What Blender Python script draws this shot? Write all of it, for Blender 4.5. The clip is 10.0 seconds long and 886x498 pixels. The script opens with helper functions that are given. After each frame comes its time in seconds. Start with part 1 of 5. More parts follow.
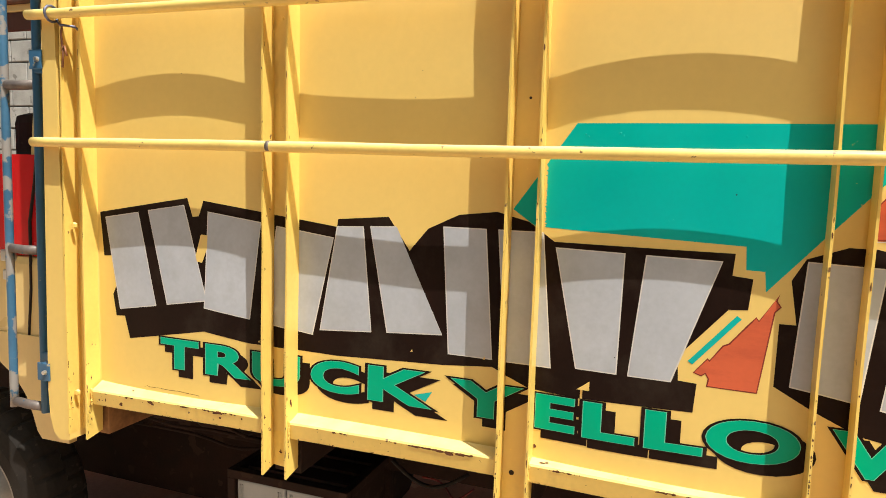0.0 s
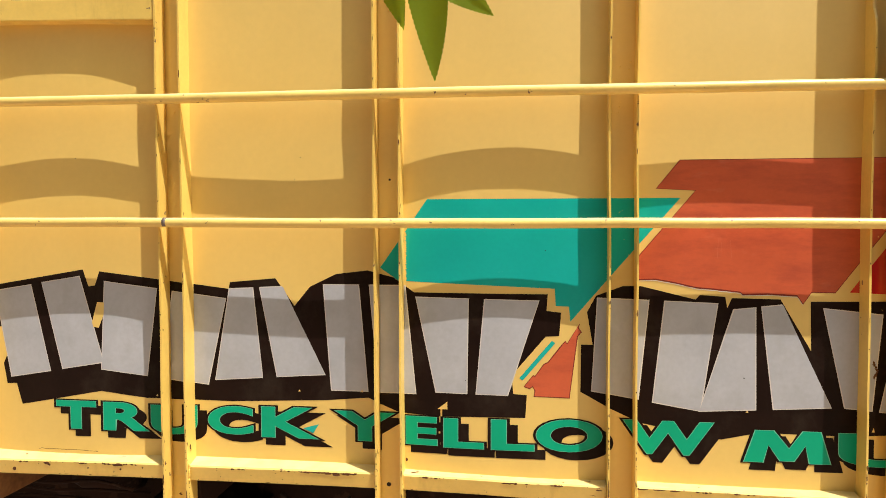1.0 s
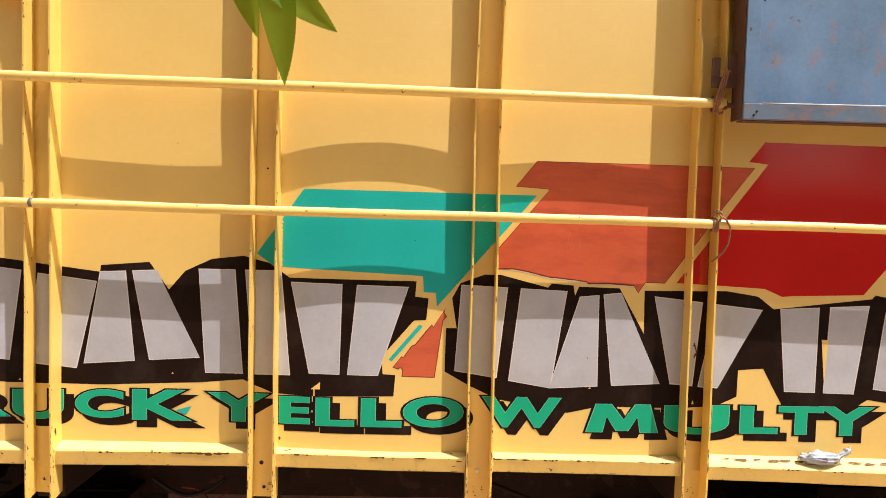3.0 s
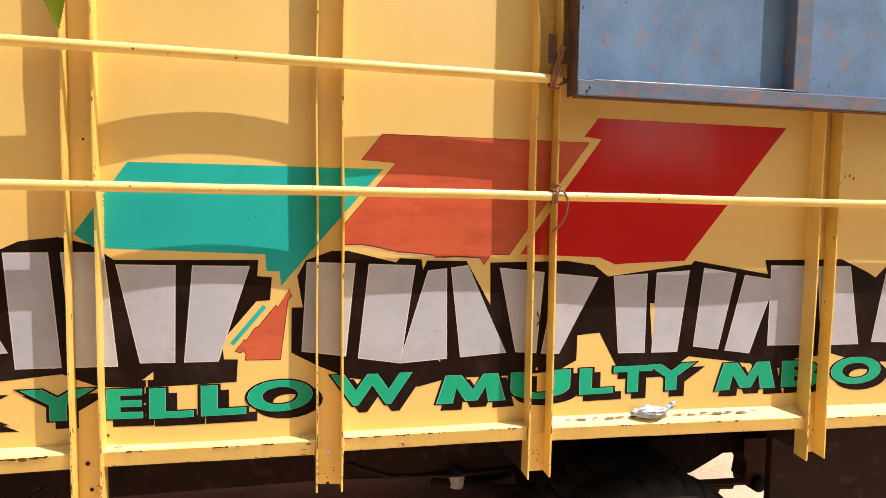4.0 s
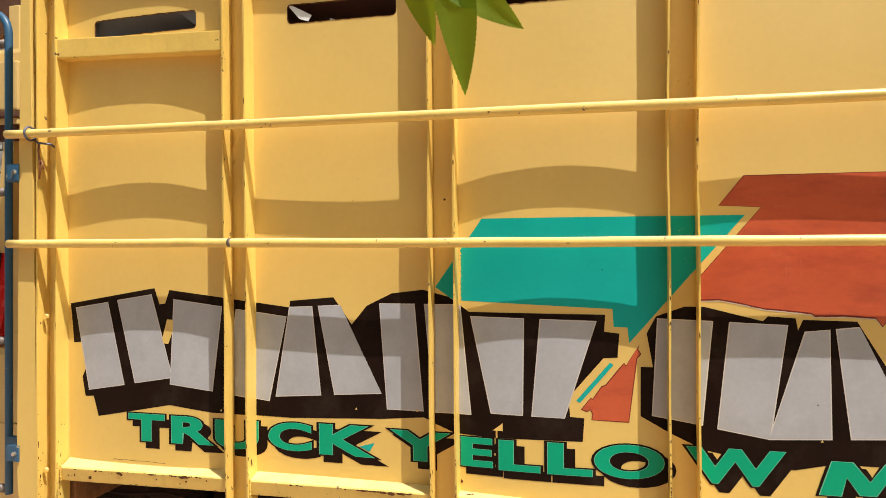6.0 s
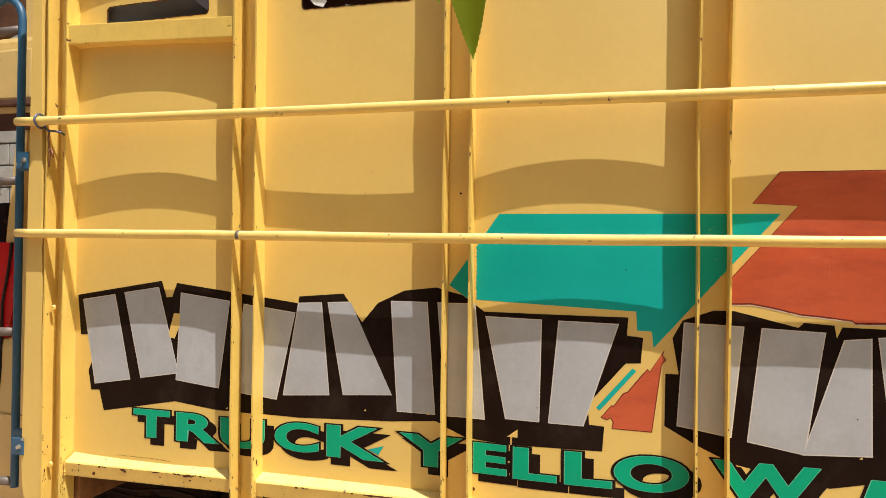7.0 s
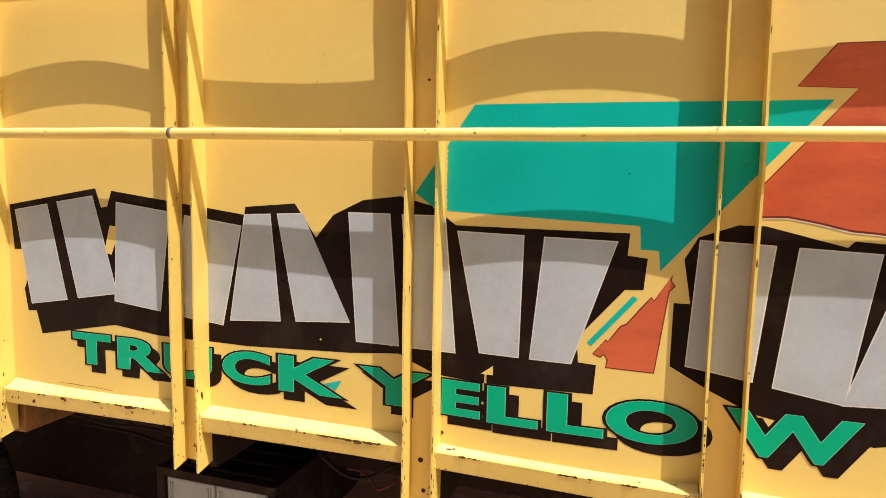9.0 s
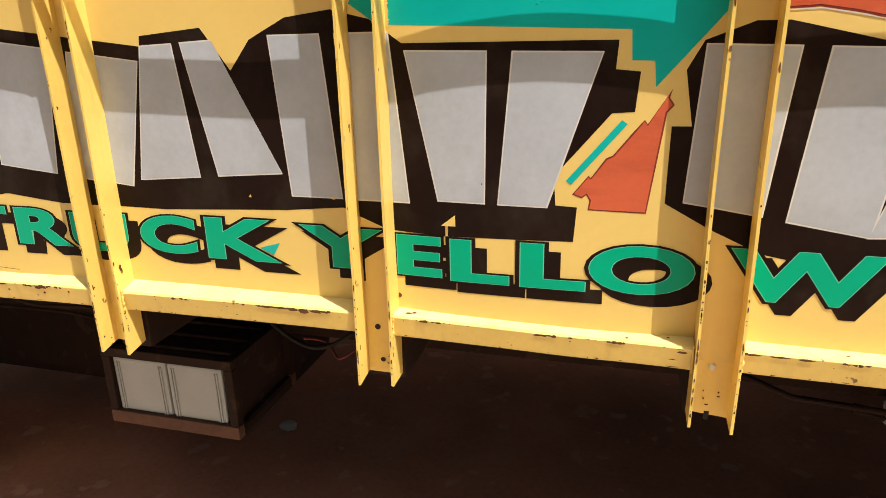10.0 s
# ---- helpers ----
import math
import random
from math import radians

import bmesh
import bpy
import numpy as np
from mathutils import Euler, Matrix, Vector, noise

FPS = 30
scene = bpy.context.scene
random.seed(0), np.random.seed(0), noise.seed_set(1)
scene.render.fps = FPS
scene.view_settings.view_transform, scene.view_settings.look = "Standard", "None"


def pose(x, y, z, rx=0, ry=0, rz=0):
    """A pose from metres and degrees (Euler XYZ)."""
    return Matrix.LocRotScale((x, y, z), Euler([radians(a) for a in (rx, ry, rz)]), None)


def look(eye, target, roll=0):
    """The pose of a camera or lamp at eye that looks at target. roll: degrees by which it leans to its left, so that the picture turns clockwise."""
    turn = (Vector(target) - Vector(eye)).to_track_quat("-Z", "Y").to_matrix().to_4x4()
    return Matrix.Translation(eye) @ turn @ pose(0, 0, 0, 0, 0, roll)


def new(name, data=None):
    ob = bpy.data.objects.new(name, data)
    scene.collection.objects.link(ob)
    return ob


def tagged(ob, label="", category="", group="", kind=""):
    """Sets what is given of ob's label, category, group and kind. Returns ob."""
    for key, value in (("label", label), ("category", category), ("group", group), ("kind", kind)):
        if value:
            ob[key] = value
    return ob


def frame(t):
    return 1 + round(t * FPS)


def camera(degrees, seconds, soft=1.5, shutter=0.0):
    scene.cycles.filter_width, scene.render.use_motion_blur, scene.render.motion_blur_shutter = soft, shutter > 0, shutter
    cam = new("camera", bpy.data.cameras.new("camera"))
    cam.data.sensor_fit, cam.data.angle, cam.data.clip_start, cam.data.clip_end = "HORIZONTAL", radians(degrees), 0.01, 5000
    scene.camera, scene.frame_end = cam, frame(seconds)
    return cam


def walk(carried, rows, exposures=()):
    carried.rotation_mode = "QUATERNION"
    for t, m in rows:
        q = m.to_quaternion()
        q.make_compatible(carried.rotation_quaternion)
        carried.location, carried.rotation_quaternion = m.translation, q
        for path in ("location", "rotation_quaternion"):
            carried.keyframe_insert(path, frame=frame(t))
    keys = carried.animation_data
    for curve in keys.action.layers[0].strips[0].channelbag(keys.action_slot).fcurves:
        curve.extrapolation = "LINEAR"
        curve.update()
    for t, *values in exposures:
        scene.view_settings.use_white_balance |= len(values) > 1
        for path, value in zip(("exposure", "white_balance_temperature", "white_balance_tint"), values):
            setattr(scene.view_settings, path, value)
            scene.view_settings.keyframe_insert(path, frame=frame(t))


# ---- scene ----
from mathutils import geometry

cam = camera(67.70, 10.0, soft=0.34)
PATH = [
    (0, (0.7172, -1.4131, 1.6666), (0.0449, 0.4581, 1.4507), 1.75),
    (0.5, (0.7411, -1.6019, 1.7204), (0.3162, 0.3485, 1.5970), 0.39),
    (1, (0.7750, -1.7599, 1.7249), (0.5143, 0.2214, 1.6445), -0.17),
    (1.3, (0.7926, -1.8220, 1.7185), (0.5962, 0.1681, 1.6842), 0.35),
    (1.5, (0.8068, -1.8508, 1.7165), (0.6341, 0.1413, 1.7557), 0.56),
    (2, (0.8289, -1.8795, 1.7288), (0.6758, 0.1145, 1.7515), 0.03),
    (2.2, (0.8350, -1.8768, 1.7315), (0.6871, 0.1177, 1.7177), -0.23),
    (3.3, (0.8521, -1.8596, 1.7159), (1.0351, 0.1291, 1.6078), 2.19),
    (3.5, (0.8617, -1.8476, 1.7141), (1.1319, 0.1307, 1.5984), 2.11),
    (3.8, (0.8822, -1.8445, 1.7111), (1.2744, 0.1119, 1.5744), 1.23),
    (4, (0.8968, -1.8394, 1.7039), (1.3566, 0.1013, 1.5550), 0.93),
    (4.5, (0.8943, -1.8285, 1.6726), (1.3240, 0.1184, 1.5153), 0.88),
    (5, (0.8529, -1.7993, 1.6764), (0.9269, 0.1962, 1.5648), 1.18),
    (5.5, (0.8283, -1.7727, 1.6859), (0.6338, 0.2157, 1.5942), -0.31),
    (6, (0.8102, -1.7533, 1.7153), (0.3473, 0.1923, 1.7050), -0.39),
    (6.2, (0.8028, -1.7566, 1.7272), (0.2710, 0.1713, 1.7467), 0.17),
    (7.3, (0.8172, -1.6207, 1.6965), (0.2938, 0.3090, 1.6500), 0.57),
    (7.5, (0.8321, -1.5891, 1.6974), (0.3114, 0.3397, 1.6054), 0.34),
    (8, (0.8771, -1.5133, 1.6814), (0.3305, 0.3956, 1.4426), 0.08),
    (8.5, (0.8996, -1.4437, 1.6580), (0.3717, 0.4646, 1.3759), 0.09),
    (9, (0.8781, -1.3413, 1.6386), (0.2552, 0.5466, 1.4203), 1.05),
    (9.5, (0.8366, -1.2374, 1.6024), (0.1799, 0.6209, 1.2626), 0.57),
    (10, (0.8463, -1.1089, 1.5510), (0.3232, 0.7185, 0.9289), -1.35),
]
EXPOSURES = [(0.0, 0.53, 6250, 6), (0.5, 0.43, 6350, 7), (1.0, 0.38, 6500, 9), (1.5, 0.39, 6550, 10), (2.0, 0.31, 7450, 10), (2.2, 0.35, 6900, 12), (3.3, 0.54, 6450, 19), (4.5, 0.64, 6450, 20),
             (5.5, 0.43, 6300, 10), (6.0, 0.29, 6450, 10), (7.5, 0.24, 6450, 9), (8.0, 0.31, 6350, 9), (9.0, 0.40, 6300, 8), (9.5, 0.41, 6250, 8), (10.0, 0.54, 6250, 8)]
walk(cam, [(t, look(eye, target, roll)) for t, eye, target, roll in PATH], EXPOSURES)

# ---- light ----
SUN = Vector((1.75, -1.0, 3.93))          # towards the sun
world = bpy.data.worlds.new("world")
scene.world = world
world.use_nodes = True
wn = world.node_tree
sky = wn.nodes.new("ShaderNodeTexSky")
sky.sky_type, sky.sun_disc = "NISHITA", False
sky.sun_elevation, sky.sun_rotation = radians(62.8), radians(119.7)
sky.air_density, sky.dust_density = 1.0, 6.0
wn.nodes["Background"].inputs["Strength"].default_value = 0.074
haze = wn.nodes.new("ShaderNodeMix")
haze.data_type, haze.blend_type = "RGBA", "MULTIPLY"
haze.inputs["Factor"].default_value = 1.0
haze.inputs["B"].default_value = (0.93, 1.0, 0.84, 1)
wn.links.new(sky.outputs[0], haze.inputs["A"])
wn.links.new(haze.outputs["Result"], wn.nodes["Background"].inputs["Color"])
lamp = bpy.data.lights.new("sun", "SUN")
lamp.energy, lamp.angle, lamp.color = 5.0, radians(0.3), (1.0, 0.93, 0.82)
sun = new("sun", lamp)
sun.matrix_world = look(SUN * 3, (0, 0, 0))


# ---- materials ----
def material(name, colour, rough=0.5, metal=0.0, vary=0.08, scale=6.0, fine=90.0, bump=0.05, spots=None, spot_at=0.68, spot_scale=14.0, coat=0.0, spec=0.5, coat_rough=0.12):
    """A surface with broad and fine variation of tone and gloss, fine relief, and patches of wear in a second colour."""
    m = bpy.data.materials.new(name)
    m.use_nodes = True
    n, l = m.node_tree.nodes, m.node_tree.links
    b = n["Principled BSDF"]
    b.inputs["Metallic"].default_value = metal
    b.inputs["Specular IOR Level"].default_value = spec
    b.inputs["Coat Weight"].default_value = coat
    b.inputs["Coat Roughness"].default_value = coat_rough
    geo = n.new("ShaderNodeNewGeometry")

    def noise_tex(size, detail=4.0):
        t = n.new("ShaderNodeTexNoise")
        t.inputs["Scale"].default_value, t.inputs["Detail"].default_value = size, detail
        l.new(geo.outputs["Position"], t.inputs["Vector"])
        return t

    broad, grain = noise_tex(scale), noise_tex(fine, 3.0)
    add = n.new("ShaderNodeMath")
    add.operation = "MULTIPLY_ADD"
    add.inputs[1].default_value = 0.4
    l.new(grain.outputs["Fac"], add.inputs[0])
    l.new(broad.outputs["Fac"], add.inputs[2])
    ramp = n.new("ShaderNodeMapRange")
    ramp.inputs["From Min"].default_value, ramp.inputs["From Max"].default_value = 0.4, 1.0
    ramp.inputs["To Min"].default_value, ramp.inputs["To Max"].default_value = 1 - vary, 1 + vary
    l.new(add.outputs[0], ramp.inputs["Value"])
    tone = n.new("ShaderNodeMix")
    tone.data_type, tone.blend_type = "RGBA", "MULTIPLY"
    tone.inputs["Factor"].default_value = 1.0
    tone.inputs["A"].default_value = (*colour, 1)
    l.new(ramp.outputs[0], tone.inputs["B"])
    out = tone.outputs["Result"]
    gloss = n.new("ShaderNodeMapRange")
    gloss.inputs["To Min"].default_value, gloss.inputs["To Max"].default_value = max(0.05, rough - 0.1), min(1, rough + 0.1)
    l.new(broad.outputs["Fac"], gloss.inputs["Value"])
    rough_out = gloss.outputs[0]
    if spots:
        worn = noise_tex(spot_scale, 8.0)
        edge = n.new("ShaderNodeMapRange")
        edge.inputs["From Min"].default_value, edge.inputs["From Max"].default_value = spot_at, spot_at + 0.03
        l.new(worn.outputs["Fac"], edge.inputs["Value"])
        mix = n.new("ShaderNodeMix")
        mix.data_type = "RGBA"
        mix.inputs["B"].default_value = (*spots, 1)
        l.new(edge.outputs[0], mix.inputs["Factor"])
        l.new(out, mix.inputs["A"])
        out = mix.outputs["Result"]
    l.new(out, b.inputs["Base Color"])
    l.new(rough_out, b.inputs["Roughness"])
    if bump:
        rel = n.new("ShaderNodeBump")
        rel.inputs["Strength"].default_value, rel.inputs["Distance"].default_value = bump, 0.002
        l.new(add.outputs[0], rel.inputs["Height"])
        l.new(rel.outputs[0], b.inputs["Normal"])
    return m


YELLOW = material("yellow enamel", (0.76, 0.52, 0.128), 0.58, vary=0.06, scale=2.2, fine=60, bump=0.06, spots=(0.22, 0.13, 0.05), spot_at=0.80, spot_scale=75, spec=1.0, coat=0.7, coat_rough=0.55)
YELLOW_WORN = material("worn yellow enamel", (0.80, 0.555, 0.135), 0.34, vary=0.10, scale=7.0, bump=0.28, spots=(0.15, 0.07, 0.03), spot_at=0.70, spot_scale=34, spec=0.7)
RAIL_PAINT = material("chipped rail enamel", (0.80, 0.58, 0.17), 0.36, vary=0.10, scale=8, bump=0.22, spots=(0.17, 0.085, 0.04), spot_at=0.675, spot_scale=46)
CHIP = material("bare rusty steel", (0.12, 0.052, 0.026), 0.85, vary=0.4, scale=40, bump=0.4, spec=0.1)
BLACK = material("black sign paint", (0.013, 0.006, 0.0045), 0.42, vary=0.3, scale=9, bump=0.04, spec=0.09)
SILVER = material("silver sign paint", (0.445, 0.46, 0.52), 0.36, 0.05, vary=0.12, scale=7, bump=0.05)
LINE = material("pale pinstripe and highlight paint", (0.64, 0.60, 0.57), 0.4, bump=0.03)
TEAL = material("teal sign paint", (0.006, 0.415, 0.388), 0.35, vary=0.08, bump=0.05, spec=0.35)
MINT = material("pale mint brush line", (0.16, 0.52, 0.36), 0.4, vary=0.1, bump=0.03)
GREEN = material("green sign paint", (0.0, 0.37, 0.22), 0.36, vary=0.06, bump=0.04, spec=0.2)
RED = material("orange red sign paint", (0.57, 0.105, 0.042), 0.40, vary=0.10, scale=7, bump=0.05)
DEEP_RED = material("deep red sign paint", (0.58, 0.010, 0.010), 0.12, vary=0.08, scale=4, bump=0.015, coat=1.0, spec=1.0, coat_rough=0.08)
BLUE = material("weathered blue paint", (0.122, 0.222, 0.372), 0.5, vary=0.22, scale=9, bump=0.2, spots=(0.11, 0.07, 0.07), spot_at=0.69, spot_scale=30)
BLUE_RAIL = material("rubbed pale blue paint", (0.115, 0.165, 0.24), 0.5, vary=0.22, scale=12, bump=0.3)


def streaked(m, colour, low, high, amount, run=(1.0, 1.0, 0.35)):
    """Adds soft streaks, upright by default: rust under thin paint, grime, or mottled sheen."""
    n, l = m.node_tree.nodes, m.node_tree.links
    b = n["Principled BSDF"]
    old = b.inputs["Base Color"].links[0].from_socket
    geo = n.new("ShaderNodeNewGeometry")
    stretch = n.new("ShaderNodeMapping")
    stretch.inputs["Scale"].default_value = run
    tex = n.new("ShaderNodeTexNoise")
    tex.inputs["Scale"].default_value, tex.inputs["Detail"].default_value, tex.inputs["Roughness"].default_value = 17.0, 9.0, 0.68
    ramp = n.new("ShaderNodeMapRange")
    ramp.inputs["From Min"].default_value, ramp.inputs["From Max"].default_value, ramp.inputs["To Max"].default_value = low, high, amount
    mix = n.new("ShaderNodeMix")
    mix.data_type = "RGBA"
    mix.inputs["B"].default_value = (*colour, 1)
    l.new(geo.outputs["Position"], stretch.inputs["Vector"])
    l.new(stretch.outputs[0], tex.inputs["Vector"])
    l.new(tex.outputs["Fac"], ramp.inputs["Value"])
    l.new(ramp.outputs[0], mix.inputs["Factor"])
    l.new(old, mix.inputs["A"])
    l.new(mix.outputs["Result"], b.inputs["Base Color"])


def paled_tops(m, colour, amount):
    """Sunlit brightness put into the colour: faces that look up turn pale in patches."""
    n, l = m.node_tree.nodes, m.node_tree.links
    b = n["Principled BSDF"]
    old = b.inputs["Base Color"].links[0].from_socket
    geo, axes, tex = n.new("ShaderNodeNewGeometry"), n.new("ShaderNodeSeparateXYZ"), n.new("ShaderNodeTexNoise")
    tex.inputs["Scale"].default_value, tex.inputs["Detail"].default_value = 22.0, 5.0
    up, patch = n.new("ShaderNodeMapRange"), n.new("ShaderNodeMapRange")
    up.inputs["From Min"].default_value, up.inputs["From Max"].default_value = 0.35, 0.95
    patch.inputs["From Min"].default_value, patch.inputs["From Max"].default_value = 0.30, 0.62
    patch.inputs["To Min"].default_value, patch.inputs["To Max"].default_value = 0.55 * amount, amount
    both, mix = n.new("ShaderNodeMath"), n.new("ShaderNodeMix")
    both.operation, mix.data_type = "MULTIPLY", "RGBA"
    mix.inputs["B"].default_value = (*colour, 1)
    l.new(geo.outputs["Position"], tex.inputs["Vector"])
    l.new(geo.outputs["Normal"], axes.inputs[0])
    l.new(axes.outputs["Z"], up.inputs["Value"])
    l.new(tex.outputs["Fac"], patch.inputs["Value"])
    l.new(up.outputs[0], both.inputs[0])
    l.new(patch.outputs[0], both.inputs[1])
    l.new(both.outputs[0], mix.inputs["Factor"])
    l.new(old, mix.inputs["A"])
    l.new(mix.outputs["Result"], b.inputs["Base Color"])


streaked(YELLOW, (0.70, 0.46, 0.095), 0.50, 0.72, 0.4, (0.22, 1.0, 0.10))
streaked(YELLOW_WORN, (0.50, 0.31, 0.065), 0.55, 0.78, 0.5, (1.0, 1.0, 0.25))
streaked(RAIL_PAINT, (0.52, 0.34, 0.10), 0.54, 0.76, 0.5, (0.3, 1.0, 1.0))
streaked(BLACK, (0.040, 0.030, 0.023), 0.50, 0.75, 0.6, (0.5, 1.0, 0.4))
paled_tops(YELLOW_WORN, (0.80, 0.70, 0.44), 0.5)
paled_tops(RAIL_PAINT, (0.80, 0.72, 0.50), 0.55)
streaked(RED, (0.33, 0.050, 0.028), 0.46, 0.70, 0.65, (0.30, 1.0, 1.0))
streaked(RED, (0.62, 0.20, 0.12), 0.60, 0.75, 0.5, (0.5, 1.0, 1.3))
# mottled reflection on the silver, put into its colour as streaks
streaked(SILVER, (0.37, 0.375, 0.41), 0.48, 0.66, 0.55, (0.6, 1.0, 0.5))
streaked(BLUE_RAIL, (0.29, 0.155, 0.125), 0.47, 0.66, 0.85, (0.9, 1.0, 1.3))
streaked(BLUE_RAIL, (0.10, 0.21, 0.30), 0.54, 0.68, 0.6, (0.5, 1.0, 1.6))
streaked(BLUE_RAIL, (0.10, 0.07, 0.07), 0.64, 0.74, 0.7)
streaked(BLUE, (0.29, 0.165, 0.13), 0.55, 0.72, 0.8, (1.2, 1.0, 0.7))
streaked(BLUE, (0.17, 0.10, 0.09), 0.62, 0.70, 0.7, (2.6, 1.0, 2.2))
streaked(BLUE, (0.30, 0.33, 0.40), 0.40, 0.20, 0.5)
LADDER_BLUE = material("chipped blue paint", (0.030, 0.105, 0.21), 0.42, vary=0.15, bump=0.2, spots=(0.42, 0.36, 0.24), spot_at=0.70, spot_scale=26)
LADDER_WORN = material("rubbed ladder paint", (0.045, 0.130, 0.235), 0.45, vary=0.2, bump=0.3, spots=(0.27, 0.25, 0.24), spot_at=0.50, spot_scale=16)
RUNG = material("scuffed rung steel", (0.16, 0.13, 0.12), 0.55, 0.3, vary=0.3, scale=30, bump=0.3, spots=(0.05, 0.11, 0.20), spot_at=0.60, spot_scale=20)
RUST_FILM = material("flaking brown rust film", (0.15, 0.08, 0.042), 0.8, vary=0.4, scale=40, bump=0.5)
RUST = material("rusted steel", (0.12, 0.055, 0.035), 0.75, 0.2, vary=0.35, scale=25, bump=0.4)
WIRE = material("rusty binding wire", (0.30, 0.135, 0.075), 0.6, 0.4, vary=0.3, scale=60)
GREY_WIRE = material("grey blue wire", (0.13, 0.14, 0.22), 0.45, 0.5, vary=0.2, scale=60)
DARK = material("oily dark chassis steel", (0.024, 0.011, 0.0075), 0.85, 0.0, vary=0.4, scale=9, bump=0.4, spots=(0.042, 0.022, 0.014), spot_at=0.60, spec=0.25)
RUBBER = material("black tyre rubber", (0.018, 0.014, 0.012), 0.85, vary=0.45, scale=10, bump=0.4, spots=(0.040, 0.031, 0.025), spot_at=0.64, spot_scale=30, spec=0.25)
RIM = material("dusty steel rim", (0.30, 0.28, 0.27), 0.5, 0.4, vary=0.2, scale=14, bump=0.2)
BATTERY = material("pale grey battery plastic", (0.40, 0.42, 0.44), 0.5, vary=0.08, scale=12, bump=0.08)
WOOD = material("dirty ochre timber", (0.25, 0.115, 0.04), 0.75, vary=0.5, scale=14, bump=0.4)
CAB_RED = material("red cab paint", (0.55, 0.012, 0.015), 0.25, vary=0.05, coat=0.3)
CABLE_RED = material("dirty red cable", (0.16, 0.012, 0.01), 0.6)
CAB_CREAM = material("cream cab paint", (0.70, 0.50, 0.20), 0.3, vary=0.06, coat=0.2)
BLOCK = material("grey concrete block", (0.36, 0.35, 0.34), 0.9, vary=0.28, scale=6, bump=0.8, spots=(0.20, 0.19, 0.18), spot_at=0.60, spot_scale=7)
UNSEEN_WALL = material("dark tone of the unseen wall", (0.085, 0.080, 0.055), 0.95, vary=0.3, scale=3, bump=0.6, spots=(0.14, 0.13, 0.10), spot_at=0.60, spot_scale=5)
MORTAR = material("dark crumbling mortar", (0.13, 0.125, 0.12), 0.9, vary=0.15, scale=20, bump=0.5)
DIRT = material("pale dusty earth", (0.42, 0.295, 0.205), 0.95, vary=0.28, scale=1.6, fine=45, bump=0.8, spots=(0.42, 0.34, 0.27), spot_at=0.58, spot_scale=30)
SHADED_EARTH = material("earth darkened with painted shade", (0.28, 0.108, 0.066), 0.9, vary=0.35, scale=2.5, fine=50, bump=0.8, spots=(0.33, 0.145, 0.095), spot_at=0.62, spot_scale=9)
STONE = material("pale stone", (0.32, 0.28, 0.25), 0.9, vary=0.2, scale=30, bump=0.4)
TARP = material("dark brown tarpaulin", (0.10, 0.036, 0.026), 0.7, vary=0.3, scale=9, bump=0.4)
PLASTIC = material("pale crumpled plastic", (0.46, 0.51, 0.56), 0.32, vary=0.2, scale=40, bump=0.3, spots=(0.20, 0.13, 0.18), spot_at=0.60, spot_scale=30)
BARK = material("grey brown bark", (0.16, 0.11, 0.07), 0.9, vary=0.3, scale=30, bump=0.5)
WHITE_SCRAP = material("torn white plastic", (0.80, 0.81, 0.83), 0.4, vary=0.06, scale=60, bump=0.2)
GREY_SHEET = material("faded grey tarpaulin", (0.17, 0.18, 0.24), 0.6, vary=0.12, scale=16, bump=0.4, spots=(0.20, 0.18, 0.20), spot_at=0.62, spot_scale=60)
HOLE = material("dark drilled hole", (0.02, 0.012, 0.01), 0.9)
CHROME = material("dull chrome", (0.6, 0.6, 0.6), 0.3, 0.9)


def leaf_material():
    m = material("green leaf", (0.13, 0.23, 0.012), 0.42, vary=0.25, scale=30, fine=220, bump=0.25)
    m.node_tree.nodes["Principled BSDF"].inputs["Transmission Weight"].default_value = 0.0
    n, l = m.node_tree.nodes, m.node_tree.links
    thin = n.new("ShaderNodeBsdfTranslucent")
    thin.inputs["Color"].default_value = (0.42, 0.50, 0.02, 1)
    mix = n.new("ShaderNodeMixShader")
    mix.inputs[0].default_value = 0.5
    l.new(n["Principled BSDF"].outputs[0], mix.inputs[1])
    l.new(thin.outputs[0], mix.inputs[2])
    l.new(mix.outputs[0], n["Material Output"].inputs["Surface"])
    return m


LEAF = leaf_material()


def let_through(m, colour, share):
    """Lets some daylight through a thin cloth."""
    n, l = m.node_tree.nodes, m.node_tree.links
    thin = n.new("ShaderNodeBsdfTranslucent")
    thin.inputs["Color"].default_value = (*colour, 1)
    mix = n.new("ShaderNodeMixShader")
    mix.inputs[0].default_value = share
    l.new(n["Principled BSDF"].outputs[0], mix.inputs[1])
    l.new(thin.outputs[0], mix.inputs[2])
    l.new(mix.outputs[0], n["Material Output"].inputs["Surface"])


let_through(TARP, (0.30, 0.12, 0.08), 0.25)


# ---- mesh helpers ----
def part(name, bm, mat, parent=None, label="", smooth=False, turned=True):
    """Links a bmesh as one mesh object, under a thing or a part."""
    if turned:
        bmesh.ops.recalc_face_normals(bm, faces=bm.faces)
    me = bpy.data.meshes.new(name)
    bm.to_mesh(me)
    bm.free()
    me.materials.append(mat)
    if smooth:
        me.shade_smooth()
    ob = new(name, me)
    if parent:
        ob.parent = parent
    if label:
        ob["label"] = label
    return ob


def thing(name, label, category, group="", at=(0, 0, 0), kind=""):
    ob = new(name)
    ob.empty_display_size = 0.1
    ob.location = at
    return tagged(ob, label, category, group, kind)


